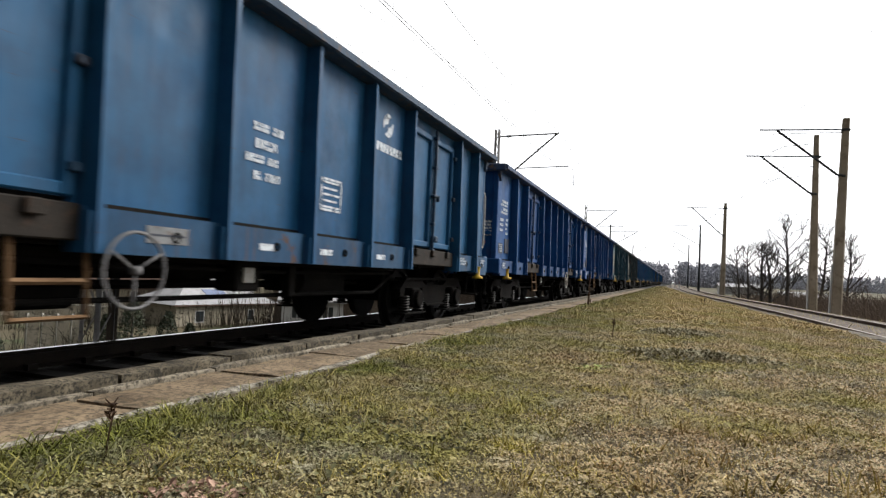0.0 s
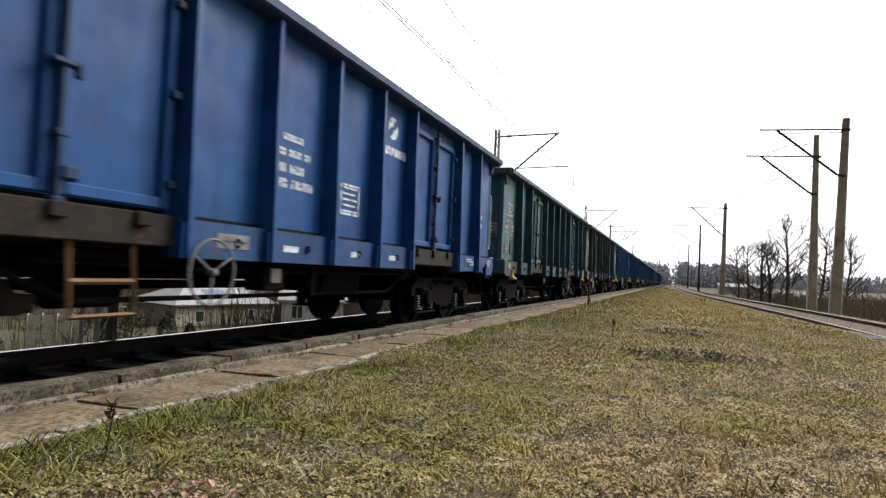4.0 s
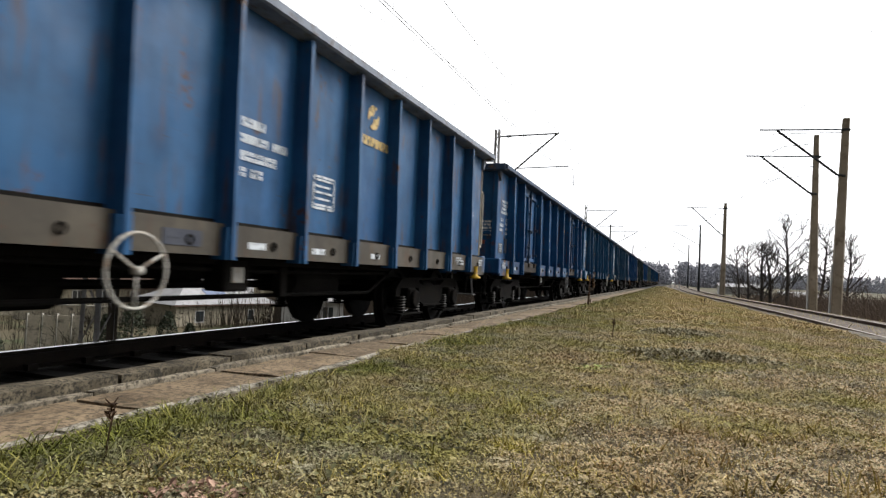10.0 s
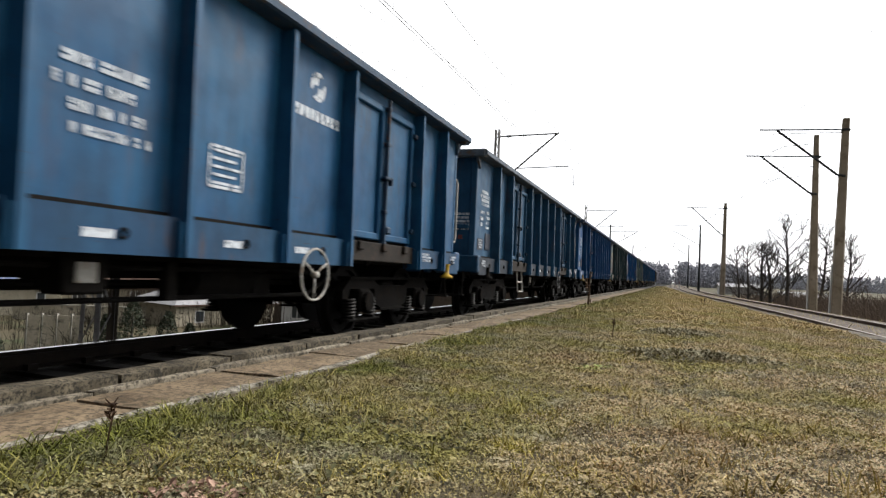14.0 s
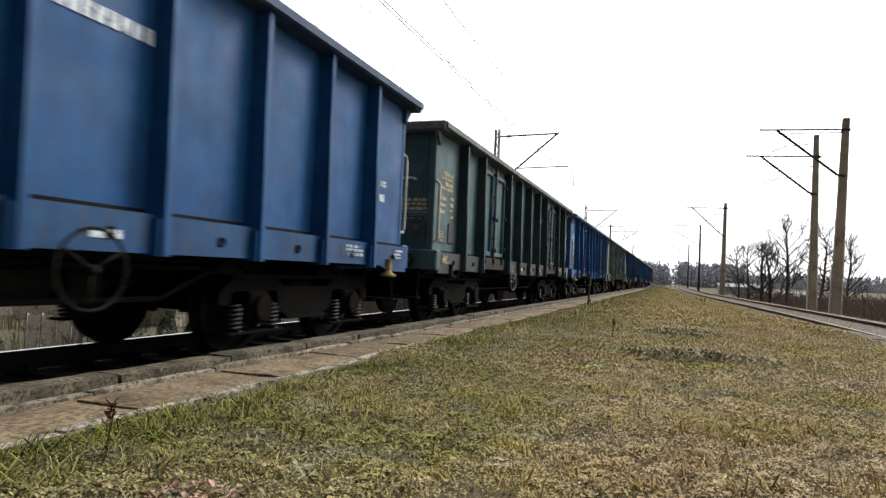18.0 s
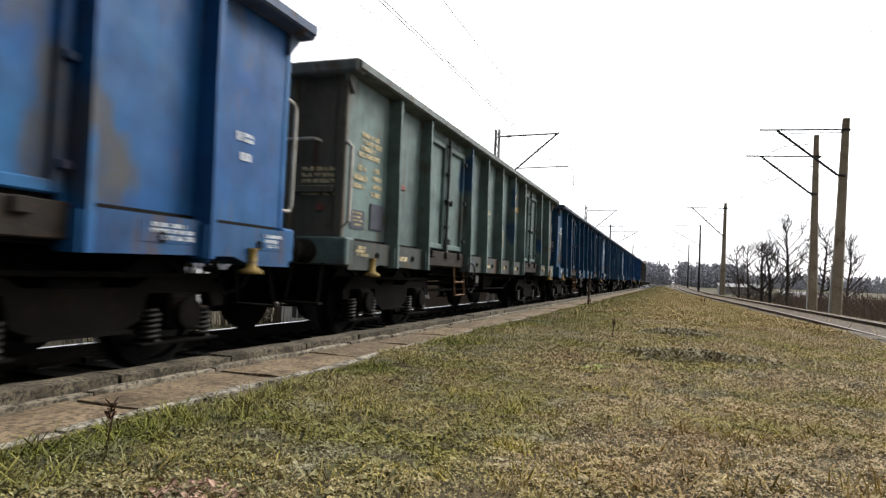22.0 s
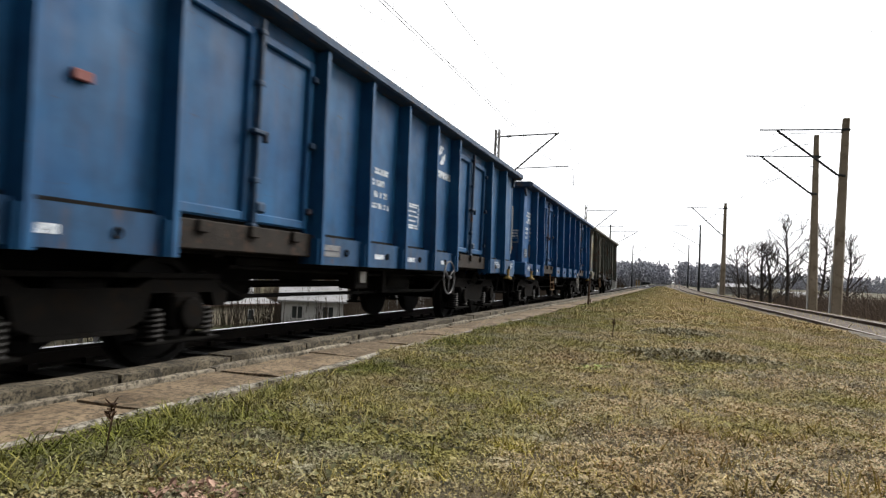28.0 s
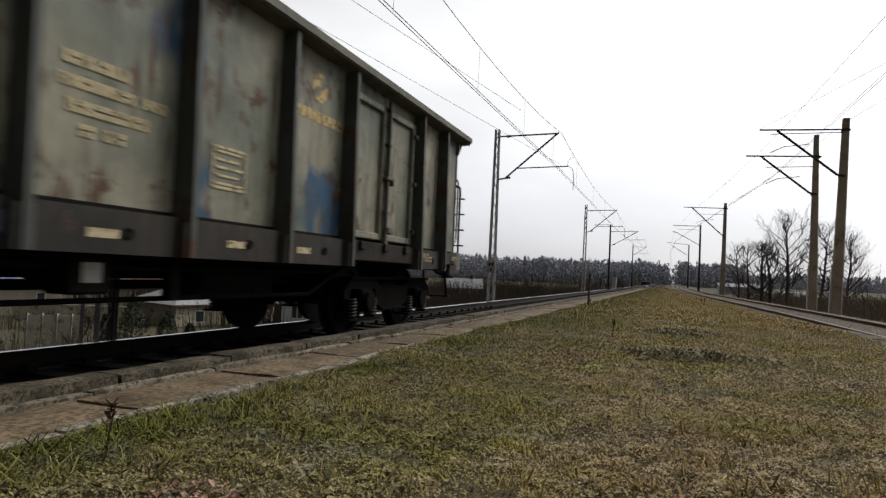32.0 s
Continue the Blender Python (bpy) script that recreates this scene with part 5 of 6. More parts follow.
        st = part("stencil_emblem", shared("stencil_emblem/%s%d%s" % (build, doors, tag), lambda: mir(emblem_g((half[0] + half[1]) / 2 + 0.05, 2.73) if doors != 1 else emblem_g(1.5, 2.74))), MARK_GOLD if i in GOLD_EMBLEM else mk, w, "round company mark as a plain shape")
        part("stencil_number", shared("stencil_number/%d%s" % (i % 4, tag), lambda: mir(text_bars(HALF + 0.006, -1.02, -0.17, 1.56, 2.14, 4, i % 4))), mk, w)
        part("stencil_table", shared("stencil_table/" + tag, lambda: mir(table_g(0.38, 0.8, 1.49, 1.82))), mk, w)
        part("stencil_data", shared("stencil_data/%d%s" % (i % 3, tag), lambda: mir(text_bars(HALF + 0.006, -6.15, -5.5, 2.18, 2.5, 4, 10 + i % 3, 0.3))), mk, w)
        part("stencil_limit", shared("stencil_limits/%d%s" % (i % 3, tag), lambda: mir(text_bars(HALF + 0.006, -6.2, -5.85, 1.76, 2.1, 3, 20 + i % 3))), mk, w)
        part("stencil_limit", shared("stencil_limits2/%d%s" % (i % 3, tag), lambda: mir(text_bars(HALF + 0.006, -5.75, -5.45, 1.72, 2.12, 4, 25 + i % 3))), mk, w)
        part("stencil_mark", shared("stencil_mark/%d%s" % (i % 3, tag), lambda: mir(text_bars(HALF + 0.006, 5.7, 5.95, 1.66, 2.0, 2, 30 + i % 3, 0.5))), mk, w)
        for y in (-5.0, -0.7, 0.5, 1.7, 4.9):
            y += ((i * 7 + int(y * 10)) % 5 - 2) * 0.06
            part("sill_mark", shared("sill_mark/%.2f%s" % (y, tag), lambda: mir(G().box(HALF + 0.11, HALF + 0.114, y - 0.13, y + 0.11, 1.0, 1.06))), mk, w)
    for s, mir in ((1, lambda g: g), (-1, mirror_y)):
        tag = "f" if s > 0 else "r"
        for k, (name, g) in enumerate(end_parts()):
            part(name, shared("%s/%d%s" % (name, k, tag), lambda: mir(g)), end, w)
        part("end_rim", shared("end_rim/" + tag, lambda: mir(rim_end_g())), rim, w)
        part("headstock", shared("headstock/" + tag, lambda: mir(headstock_g())), P, w)
        for x in (-0.875, 0.875):
            base = pose(0, -6.51 * s, 0, 0, 0, 180 if s > 0 else 0)
            b = part("buffer", shared("buffer/%.2f" % x, lambda: buffer_g(x), True), SHADED_GRIME, w, at=base)
            part("buffer_plate", shared("buffer_plate/%.2f" % x, lambda: buffer_plate_g(x)), BOGIE, b)
        part("coupling", shared("coupling/" + tag, lambda: mir(shift_y(coupling_g(), -6.52))), SHADED_GRIME, w, "screw coupling with brake hoses")
        part("corner_step", shared("corner_step/" + tag, lambda: mir(corner_step_g())), STEEL if i in (4, 5) else SHADED_GRIME, w)
        part("corner_step", shared("corner_step_far/" + tag, lambda: mirror_x(mir(corner_step_g()))), SHADED_GRIME, w)
        part("end_handrail", shared("end_handrail/" + tag, lambda: mirror_x(grab_up_g()) if s > 0 else mir(grab_up_g())), WHITE, w, "pale tubular handrail")
        if i in (3, 4, 5, 10, 11, 12, 13, 17):
            part("cross_handrail", shared("cross_handrail/" + tag, lambda: mir(grab_over_g())), WHITE, w)
        part("end_label", shared("end_label/" + tag, lambda: mir(end_text_g())), mk, w)
        part("end_reflector", shared("end_reflector/" + tag, lambda: mir(G().box(0.95, 1.03, -6.44, -6.425, 1.52, 1.6))), RED, w, "small red plate")
    if i == 17:
        for x in (0.95, 1.27):
            part("ladder_rail", shared("ladder_rail/%.2f" % x, lambda: G().tube([(x, 6.42, 2.35), (x, 6.66, 2.35), (x, 6.68, 2.28), (x, 6.68, 1.2), (x, 6.5, 1.12)], 0.018, 6)), SHADED_GRIME, w)
        for z in (1.35, 1.62, 1.89, 2.16):
            part("rung", shared("rung/%.2f" % z, lambda: G().tube([(0.9, 6.68, z), (1.36, 6.68, z)], 0.016, 6)), SHADED_GRIME, w)
    if i == 17:
        part("touch_up_patch", shared("touch_up_patch/a", lambda: G().box(HALF + 0.001, HALF + 0.004, -6.36, -5.82, 1.24, 1.52)), wagon_paint("touch_up_blue", (0.03, 0.075, 0.13), (0.05, 0.1, 0.15), 0.08, 77), w, "blue overpainted patch")
    if i == 2:
        part("graffiti_patch", shared("graffiti_patch/a", lambda: G().box(0.62, 1.14, -6.424, -6.421, 1.3, 2.5)), SMEAR, w, "smeared white graffiti on the end wall")
    if i in (4, 17):
        part("warning_sign", shared("warning_sign/a", lambda: G().prism([(0.5, 2.62), (0.78, 2.62), (0.64, 2.88)], "y", -6.43, -6.424)), MARK_Y, w, "pale yellow warning triangle")
    if i in (10, 12, 15, 17):
        part("red_plate", shared("red_plate/a", lambda: G().box(HALF + 0.005, HALF + 0.05, -4.92, -4.78, 1.96, 2.03, 0.008)), RED, w, "small red plate on the side")
    if bar:
        part("corner_bar", shared("corner_bar/f", corner_bar_g), WHITE, w, "pale tubular corner rail")
    part("underframe", shared("underframe/a", under_g), SHADED_GRIME, w)
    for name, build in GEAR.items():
        part(name, shared(name + "/a", build), SHADED_GRIME, w)
    part("brake_plate", shared("brake_plate/a", lambda: G().box(1.1, 1.12, -0.62, -0.46, 0.7, 0.84, 0.004)), WHITE, w, "white brake changeover plate")
    hw = part("hand_wheel", shared("hand_wheel/a", wheel_ring_g, True), SHADED_GRIME if i in (4, 9, 12) else WHITE if i in (1, 5, 7, 16) else STEEL, w, "spoked handbrake wheel", at=pose(HALF + 0.23, hand_y, 0.8))
    part("wheel_shaft", shared("wheel_shaft/a", lambda: G().tube([(-0.95, 0, 0), (0.02, 0, 0)], 0.02, 6)), SHADED_GRIME, hw)
    if step:
        part("side_step", shared("side_step/%.2f" % STEP_Y.get(i, -2.75), lambda: stirrup_g(STEP_Y.get(i, -2.75))), {"y": YELLOW, "b": BROWN, "w": WHITE}[step], w, "hanging step frame")
    for o in w.children:
        if o.name.startswith(("stencil", "end_label", "label_text", "seam_strip")):
            o["kind"] = "stuff"
    sets = []
    for by in (-4.5, 4.5):
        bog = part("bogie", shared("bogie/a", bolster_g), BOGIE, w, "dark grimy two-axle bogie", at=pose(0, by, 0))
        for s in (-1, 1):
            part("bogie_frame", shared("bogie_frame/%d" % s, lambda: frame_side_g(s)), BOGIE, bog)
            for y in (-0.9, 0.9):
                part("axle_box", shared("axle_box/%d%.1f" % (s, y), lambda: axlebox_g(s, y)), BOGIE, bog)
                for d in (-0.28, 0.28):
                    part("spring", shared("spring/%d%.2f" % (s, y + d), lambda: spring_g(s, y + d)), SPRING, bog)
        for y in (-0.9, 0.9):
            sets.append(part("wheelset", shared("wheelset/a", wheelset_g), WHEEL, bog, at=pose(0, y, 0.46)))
    return w, sets


def shift_y(g, d):
    h = G()
    h.v, h.f = [(x, y + d, z) for x, y, z in g.v], g.f
    return h


def sum_boxes(spans):
    g = G()
    for a, b in spans:
        g.box(HALF - 0.02, HALF + 0.015, a + 0.02, b - 0.02, 1.19, 1.225)
    return g


def end_text_g():
    g, rng = G(), random.Random(7)
    for k in range(5):
        z = 2.02 - 0.07 * k
        x = 0.72
        while x < 1.12:
            w = rng.uniform(0.04, 0.14)
            g.box(x, x + w, -6.426, -6.421, z - 0.045, z)
            x += w + 0.02
    return g


TRAIN = [wagon(i) for i in range(18)]

# ---------------------------------------------------------------- grass and weeds on the platform
def plant_material(name, colours, rough=0.8):
    """Blades and leaves: random tint each, drifting in patches over the platform."""
    def build(n):
        r = n.node("NewGeometry").outputs["Random Per Island"]
        at = n.coords("Object")
        ramp = n.node("ValToRGB", Fac=r)
        els = ramp.color_ramp.elements
        els[0].color, els[1].color = (*colours[0], 1), (*colours[-1], 1)
        for k, c in enumerate(colours[1:-1]):
            e = els.new((k + 1) / (len(colours) - 1))
            e.color = (*c, 1)
        patch = n.noise(at, 0.8, 4)
        c = n.mix(n.step(patch, 0.4, 0.66, 0.0, 0.7), ramp.outputs[0], DRY)
        c = n.mix(n.step(n.noise(n.coords("Object", shift=(5, 2, 0)), 1.3, 4), 0.46, 0.62, 0.0, 0.7), c, LUSH)
        # damper and greener along the slabs than out in the trodden middle
        damp = n.step(n.node("SeparateXYZ", i0=at).outputs[0], -1.9, -0.1, 1.0, 0.0)
        damp = n.math("MULTIPLY", damp, n.step(n.noise(at, 2.2, 4), 0.3, 0.6, 0.35, 0.95))
        c = n.mix(damp, c, n.mix(r, (0.028, 0.04, 0.008), (0.17, 0.182, 0.03)))
        # grey-green, rust-brown and dark patches a hand wide
        c = n.mix(n.step(n.noise(n.coords("Object", shift=(9, 4, 0)), 3.1, 4), 0.54, 0.66, 0.0, 0.6), c, n.mix(r, (0.11, 0.11, 0.08), (0.38, 0.365, 0.28)))
        c = n.mix(n.step(n.noise(n.coords("Object", shift=(3, 8, 0)), 1.7, 4), 0.55, 0.66, 0.0, 0.5), c, n.mix(r, (0.12, 0.06, 0.03), (0.36, 0.22, 0.1)))
        c = n.mix(n.step(n.noise(n.coords("Object", shift=(1, 6, 0)), 6.5, 4), 0.58, 0.67, 0.0, 0.75), c, (0.035, 0.026, 0.017))
        n.colour(c)
        n.b.inputs["Specular IOR Level"].default_value = 0.15
    return material(name, build, rough)


DRY, LUSH = (0.45, 0.35, 0.18), (0.26, 0.245, 0.055)
FAR = plant_material("worn_grass", ((0.36, 0.285, 0.105), (0.46, 0.355, 0.16), (0.43, 0.3, 0.145), (0.52, 0.41, 0.21)))
BLADE = plant_material("grass_blade", ((0.17, 0.15, 0.025), (0.3, 0.23, 0.045), (0.46, 0.335, 0.115), (0.16, 0.115, 0.035), (0.54, 0.4, 0.18)))
LEAF = plant_material("ground_cover_leaf", ((0.34, 0.295, 0.15), (0.45, 0.385, 0.235), (0.48, 0.32, 0.175), (0.52, 0.445, 0.3), (0.27, 0.2, 0.115)))
def dull_leaf(name, a, b):
    def build(n):
        n.colour(n.mix(n.node("NewGeometry").outputs["Random Per Island"], a, b))
        n.b.inputs["Specular IOR Level"].default_value = 0.08
    return material(name, build, 0.95)


DARK_LEAF = dull_leaf("dark_creeper", (0.11, 0.098, 0.06), (0.4, 0.365, 0.255))
grow = np.random.default_rng(12)


def in_platform(x, y):
    a = np.array([edge_x(v) + float(np.interp(v, (0, 4, 5.2, 6.2, 30), (1.0, 0.99, 0.88, 0.97, 1.05))) for v in np.linspace(-7, 92, 199)])
    b = np.array([platform_right(v) - 0.42 for v in np.linspace(-7, 92, 199)])
    i = np.clip(((y + 7) * 2).astype(int), 0, 198)
    return (x > a[i] + 0.03 * np.sin(y * 5) + 0.03 * np.sin(y * 2.3)) & (x < b[i])


LY = np.array(pys, dtype=float)
LA, LB = np.array([r[0][0] for r in rows]), np.array([r[-1][0] for r in rows])
LZ = np.array([[q[2] for q in r] for r in rows])


def lift(x, y):
    """Height of the platform's top between its grid points."""
    i = np.clip(np.searchsorted(LY, y) - 1, 0, len(LY) - 2)
    u = np.clip((y - LY[i]) / (LY[i + 1] - LY[i]), 0, 1)
    a, b = LA[i] * (1 - u) + LA[i + 1] * u, LB[i] * (1 - u) + LB[i + 1] * u
    k = np.clip((x - a) / (b - a) * 16, 0, 15.999)
    j = k.astype(int)
    v = k - j
    return (LZ[i, j] * (1 - u) + LZ[i + 1, j] * u) * (1 - v) + (LZ[i, j + 1] * (1 - u) + LZ[i + 1, j + 1] * u) * v - 0.003


def scatter(y0, y1, per_m2, patchy, x0=-2.7, x1=3.2):
    n = int((y1 - y0) * (x1 - x0) * per_m2)
    x, y = grow.uniform(x0, x1, n), grow.uniform(y0, y1, n)
    wave = np.sin(x * 2.1 + 1.3 * np.sin(y * 1.1)) * np.sin(y * 1.7 + 1.9 * np.sin(x * 0.9 + 2)) + 0.6 * np.sin(x * 5.3 + y * 3.1) * np.sin(y * 6.1 - x * 2) + 0.55 * np.sin(11 * x + 3 * np.sin(5 * y)) * np.sin(9 * y + 3 * np.sin(6 * x))
    keep = in_platform(x, y) & (grow.uniform(-1.2, 1.2, n) < patchy * wave + 0.45)
    return x[keep], y[keep]


def raw_mesh(name, verts, faces, mat, label, category):
    me = bpy.data.meshes.new(name)
    nv, nf, k = len(verts), len(faces), faces.shape[1]
    me.vertices.add(nv)
    me.vertices.foreach_set("co", verts.astype(np.float32).ravel())
    me.loops.add(nf * k)
    me.loops.foreach_set("vertex_index", faces.astype(np.int32).ravel())
    me.polygons.add(nf)
    me.polygons.foreach_set("loop_start", np.arange(0, nf * k, k, dtype=np.int32))
    me.update(calc_edges=True)
    me.materials.append(mat)
    return tagged(new(name, me), label, category, kind="stuff")


def blades(name, x, y, h0, h1, width, label, z=None, mat=None):
    """Bent blades: a quad and a tip each, as three triangles."""
    n = len(x)
    h = grow.uniform(h0, h1, n) * grow.uniform(0.5, 1, n)
    turn, bend, spin = grow.uniform(0, 6.283, n), grow.uniform(0.2, 2.2, n), grow.uniform(0, 6.283, n)
    w = width * grow.uniform(0.6, 1.3, n)
    z0 = lift(x, y) if z is None else z
    wx, wy = np.cos(spin) * w, np.sin(spin) * w
    lx, ly = np.cos(turn) * h * bend, np.sin(turn) * h * bend
    p = [np.stack([x - wx, y - wy, z0], 1), np.stack([x + wx, y + wy, z0], 1),
         np.stack([x + lx * 0.35 + wx * 0.7, y + ly * 0.35 + wy * 0.7, z0 + h * 0.6], 1), np.stack([x + lx * 0.35 - wx * 0.7, y + ly * 0.35 - wy * 0.7, z0 + h * 0.6], 1),
         np.stack([x + lx, y + ly, z0 + h * (1 - 0.3 * bend)], 1)]
    v = np.stack(p, 1).reshape(-1, 3)
    k = np.arange(n)[:, None] * 5
    f = np.concatenate([k + np.array([[0, 1, 2]]), k + np.array([[0, 2, 3]]), k + np.array([[3, 2, 4]])])
    return raw_mesh(name, v, f, mat or BLADE, label, "grass")


def leaves(name, x, y, s0, s1, label, up=0.0, mat=None):
    """Small creeping leaves, folded along the midrib."""
    n = len(x)
    s, turn = grow.uniform(s0, s1, n), grow.uniform(0, 6.283, n)
    rise, z0 = grow.uniform(-0.2, 0.9, n) * s, lift(x, y) + grow.uniform(0.002, 0.022, n) + up
    dx, dy = np.cos(turn) * s, np.sin(turn) * s
    wx, wy = -dy * 0.33, dx * 0.33
    p = [np.stack([x, y, z0], 1), np.stack([x + dx * 0.5 + wx, y + dy * 0.5 + wy, z0 + rise * 0.7 + s * 0.1], 1),
         np.stack([x + dx, y + dy, z0 + rise], 1), np.stack([x + dx * 0.5 - wx, y + dy * 0.5 - wy, z0 + rise * 0.7 + s * 0.1], 1)]
    v = np.stack(p, 1).reshape(-1, 3)
    k = np.arange(n)[:, None] * 4
    f = np.concatenate([k + np.array([[0, 1, 2]]), k + np.array([[0, 2, 3]])])
    return raw_mesh(name, v, f, mat or LEAF, label, "ground cover")


def rosettes(name, y0, y1, per_m2, count, radius, s0, s1, label, mat=None, x0=-2.6, x1=3.2):
    """Low domed clumps of leaves that lie outward from their middle, with bare soil between."""
    cx, cy = scatter(y0, y1, per_m2, 0.5, x0, x1)
    m = len(cx) * count
    big = np.repeat(grow.uniform(0.5, 1.35, len(cx)), count)
    a, r = grow.uniform(0, 6.283, m), np.sqrt(grow.uniform(0, 1, m))
    x, y = np.repeat(cx, count) + radius * big * r * np.cos(a), np.repeat(cy, count) + radius * big * r * np.sin(a)
    ok = in_platform(x, y)
    x, y, a, r, big = x[ok], y[ok], a[ok] + grow.normal(0, 0.5, int(ok.sum())), r[ok], big[ok]
    s = grow.uniform(s0, s1, len(x)) * (0.7 + 0.3 * big)
    z0 = lift(x, y) + radius * big * 0.42 * (1 - r * r) + 0.003
    rise = s * grow.uniform(-0.35, 0.75, len(x))
    dx, dy = np.cos(a) * s, np.sin(a) * s
    roll = grow.uniform(-0.5, 0.5, len(x)) * s * 0.4
    wx, wy = -dy * 0.36, dx * 0.36
    p = [np.stack([x, y, z0], 1), np.stack([x + dx * 0.55 + wx, y + dy * 0.55 + wy, z0 + rise * 0.7 + roll + s * 0.08], 1),
         np.stack([x + dx, y + dy, z0 + rise - s * 0.1], 1), np.stack([x + dx * 0.55 - wx, y + dy * 0.55 - wy, z0 + rise * 0.7 - roll + s * 0.08], 1)]
    k = np.arange(len(x))[:, None] * 4
    return raw_mesh(name, np.stack(p, 1).reshape(-1, 3), np.concatenate([k + np.array([[0, 1, 2]]), k + np.array([[0, 2, 3]])]), mat or LEAF, label, "ground cover")


rosettes("weed_rosettes", 0.7, 4.5, 170, 95, 0.05, 0.006, 0.0155, "grey-green weed rosettes in low clumps", None, -2.3, 1.7)
rosettes("weed_rosettes", 4.5, 11, 110, 62, 0.06, 0.008, 0.02, "grey-green weed clumps further along the platform")
rosettes("weed_rosettes", 11, 32, 45, 26, 0.09, 0.018, 0.04, "matted weed clumps along the platform", FAR)
leaves("ground_cover", *scatter(0.7, 4.5, 6500, -0.95, -2.3, 1.7), 0.006, 0.016, "grey-green creeping weeds between the grass")
leaves("ground_cover", *scatter(4.5, 11, 2600, -0.95), 0.009, 0.022, "grey-green creeping weeds further along the platform")
leaves("ground_cover", *scatter(11, 40, 1000, -0.8), 0.014, 0.036, "matted weeds along the platform", 0.0, FAR)
blades("platform_grass", *scatter(0.7, 4.5, 8500, 1.4, -2.3, 1.7), 0.01, 0.042, 0.0015, "short patchy olive and straw-coloured grass")
blades("platform_grass", *scatter(4.5, 11, 3800, 1.4), 0.011, 0.036, 0.0023, "short patchy olive and straw-coloured grass further off")
blades("platform_grass", *scatter(11, 30, 1000, 1.1), 0.018, 0.05, 0.006, "worn olive grass along the platform", None, FAR)
blades("platform_grass", *scatter(30, 92, 160, 0.8), 0.04, 0.1, 0.012, "distant worn grass on the platform", None, FAR)
# the rest of the lawn, round and behind the camera
for y0, y1, x0, x1 in ((-6, 0.7, -2.3, 3.3), (0.7, 4.5, 1.7, 3.3)):
    leaves("ground_cover", *scatter(y0, y1, 900, -0.8, x0, x1), 0.02, 0.05, "grey-green creeping weeds beside the track")
    blades("platform_grass", *scatter(y0, y1, 1100, 0.8, x0, x1), 0.02, 0.07, 0.004, "short patchy grass beside the track")

BROAD = dull_leaf("broad_leaf_green", (0.022, 0.024, 0.012), (0.19, 0.185, 0.095))
leaves("broad_leaved_cover", *scatter(0.9, 2.6, 1200, -0.9, -2.3, -0.7), 0.012, 0.03, "dark green broad-leaved weeds low in the grass", 0.004, BROAD)
# two darker, raised mats of weeds
for k, (cx, cy, rx, ry, m) in enumerate(((0.12, 8.2, 0.5, 0.55, 2000), (0.15, 5.65, 0.75, 0.34, 1900))):
    a, r = grow.uniform(0, 6.283, m), np.sqrt(grow.uniform(0, 1, m))
    r = r * (0.8 + 0.2 * np.sin(3 * a + k) + 0.12 * np.sin(7 * a))
    leaves("weed_mat", cx + rx * r * np.cos(a), cy + ry * r * np.sin(a), 0.014, 0.042, "dark mat of creeping weeds in the grass", min(0.05, 0.08 * rx) * (1 - np.clip(r, 0, 1) ** 2), DARK_LEAF)
a, r = grow.uniform(0, 6.283, 190), np.sqrt(grow.uniform(0, 1, 190))
leaves("leaf_litter", -1.18 + 0.16 * r * np.cos(a), 1.42 + 0.1 * r * np.sin(a), 0.012, 0.03, "small heap of reddish-brown fallen leaves", 0.008, dull_leaf("fallen_leaf", (0.1, 0.055, 0.04), (0.4, 0.27, 0.2)))
# bright patches of young grass and moss
BRIGHT = dull_leaf("young_grass", (0.2, 0.17, 0.03), (0.56, 0.47, 0.13))
qx, qy = [], []
spread = list(zip(grow.uniform(-2.0, 2.4, 46), grow.uniform(1.4, 12, 46)))
for cx, cy in [(0.28, 3.46), (-0.42, 3.87), (-1.08, 3.43), (-0.79, 1.85), (0.29, 2.94), (-0.86, 3.47), (1.54, 6.84), (-1.53, 2.94), (-1.23, 1.74), (-1.03, 4.82), (-0.28, 2.06)] + spread:
    size, m = float(grow.uniform(0.05, 0.13)) * (1 + 0.06 * cy), int(grow.integers(90, 260))
    qx += list(cx + grow.normal(0, size, m))
    qy += list(cy + grow.normal(0, size * 0.8, m))
qx, qy = np.array(qx), np.array(qy)
ok = in_platform(qx, qy)
blades("young_grass", qx[ok], qy[ok], 0.018, 0.055, 0.0022, "bright yellow-green young grass in patches", None, BRIGHT)
# dry grass among the ballast of the second track
gy = grow.uniform(2, 60, 5200)
gx = np.array([right_x(v) for v in gy]) + grow.uniform(-1.9, 1.9, len(gy))
blades("ballast_weeds", gx, gy, 0.03, 0.14, 0.006, "dry straw-coloured weeds between the rails of the second track", np.full(len(gy), RIGHT_Z - 0.1), FAR)

# long-bladed tufts, thickest along the slabs
tx, ty = [], []
for k in range(460):
    near_edge = k % 3 == 0
    y = float(grow.uniform(1.0, 3.2) if k % 2 else grow.uniform(1.0, 12))
    x = edge_x(y) + float(grow.uniform(1.02, 1.35)) if near_edge else float(grow.uniform(-2.1, 2.6))
    m = int(grow.integers(8, 22))
    tx += list(x + grow.normal(0, 0.025, m))
    ty += list(y + grow.normal(0, 0.025, m))
tx, ty = np.array(tx), np.array(ty)
ok = in_platform(tx, ty)
blades("grass_tufts", tx[ok], ty[ok], 0.04, 0.14, 0.0027, "longer yellow-green grass tufts on the platform")

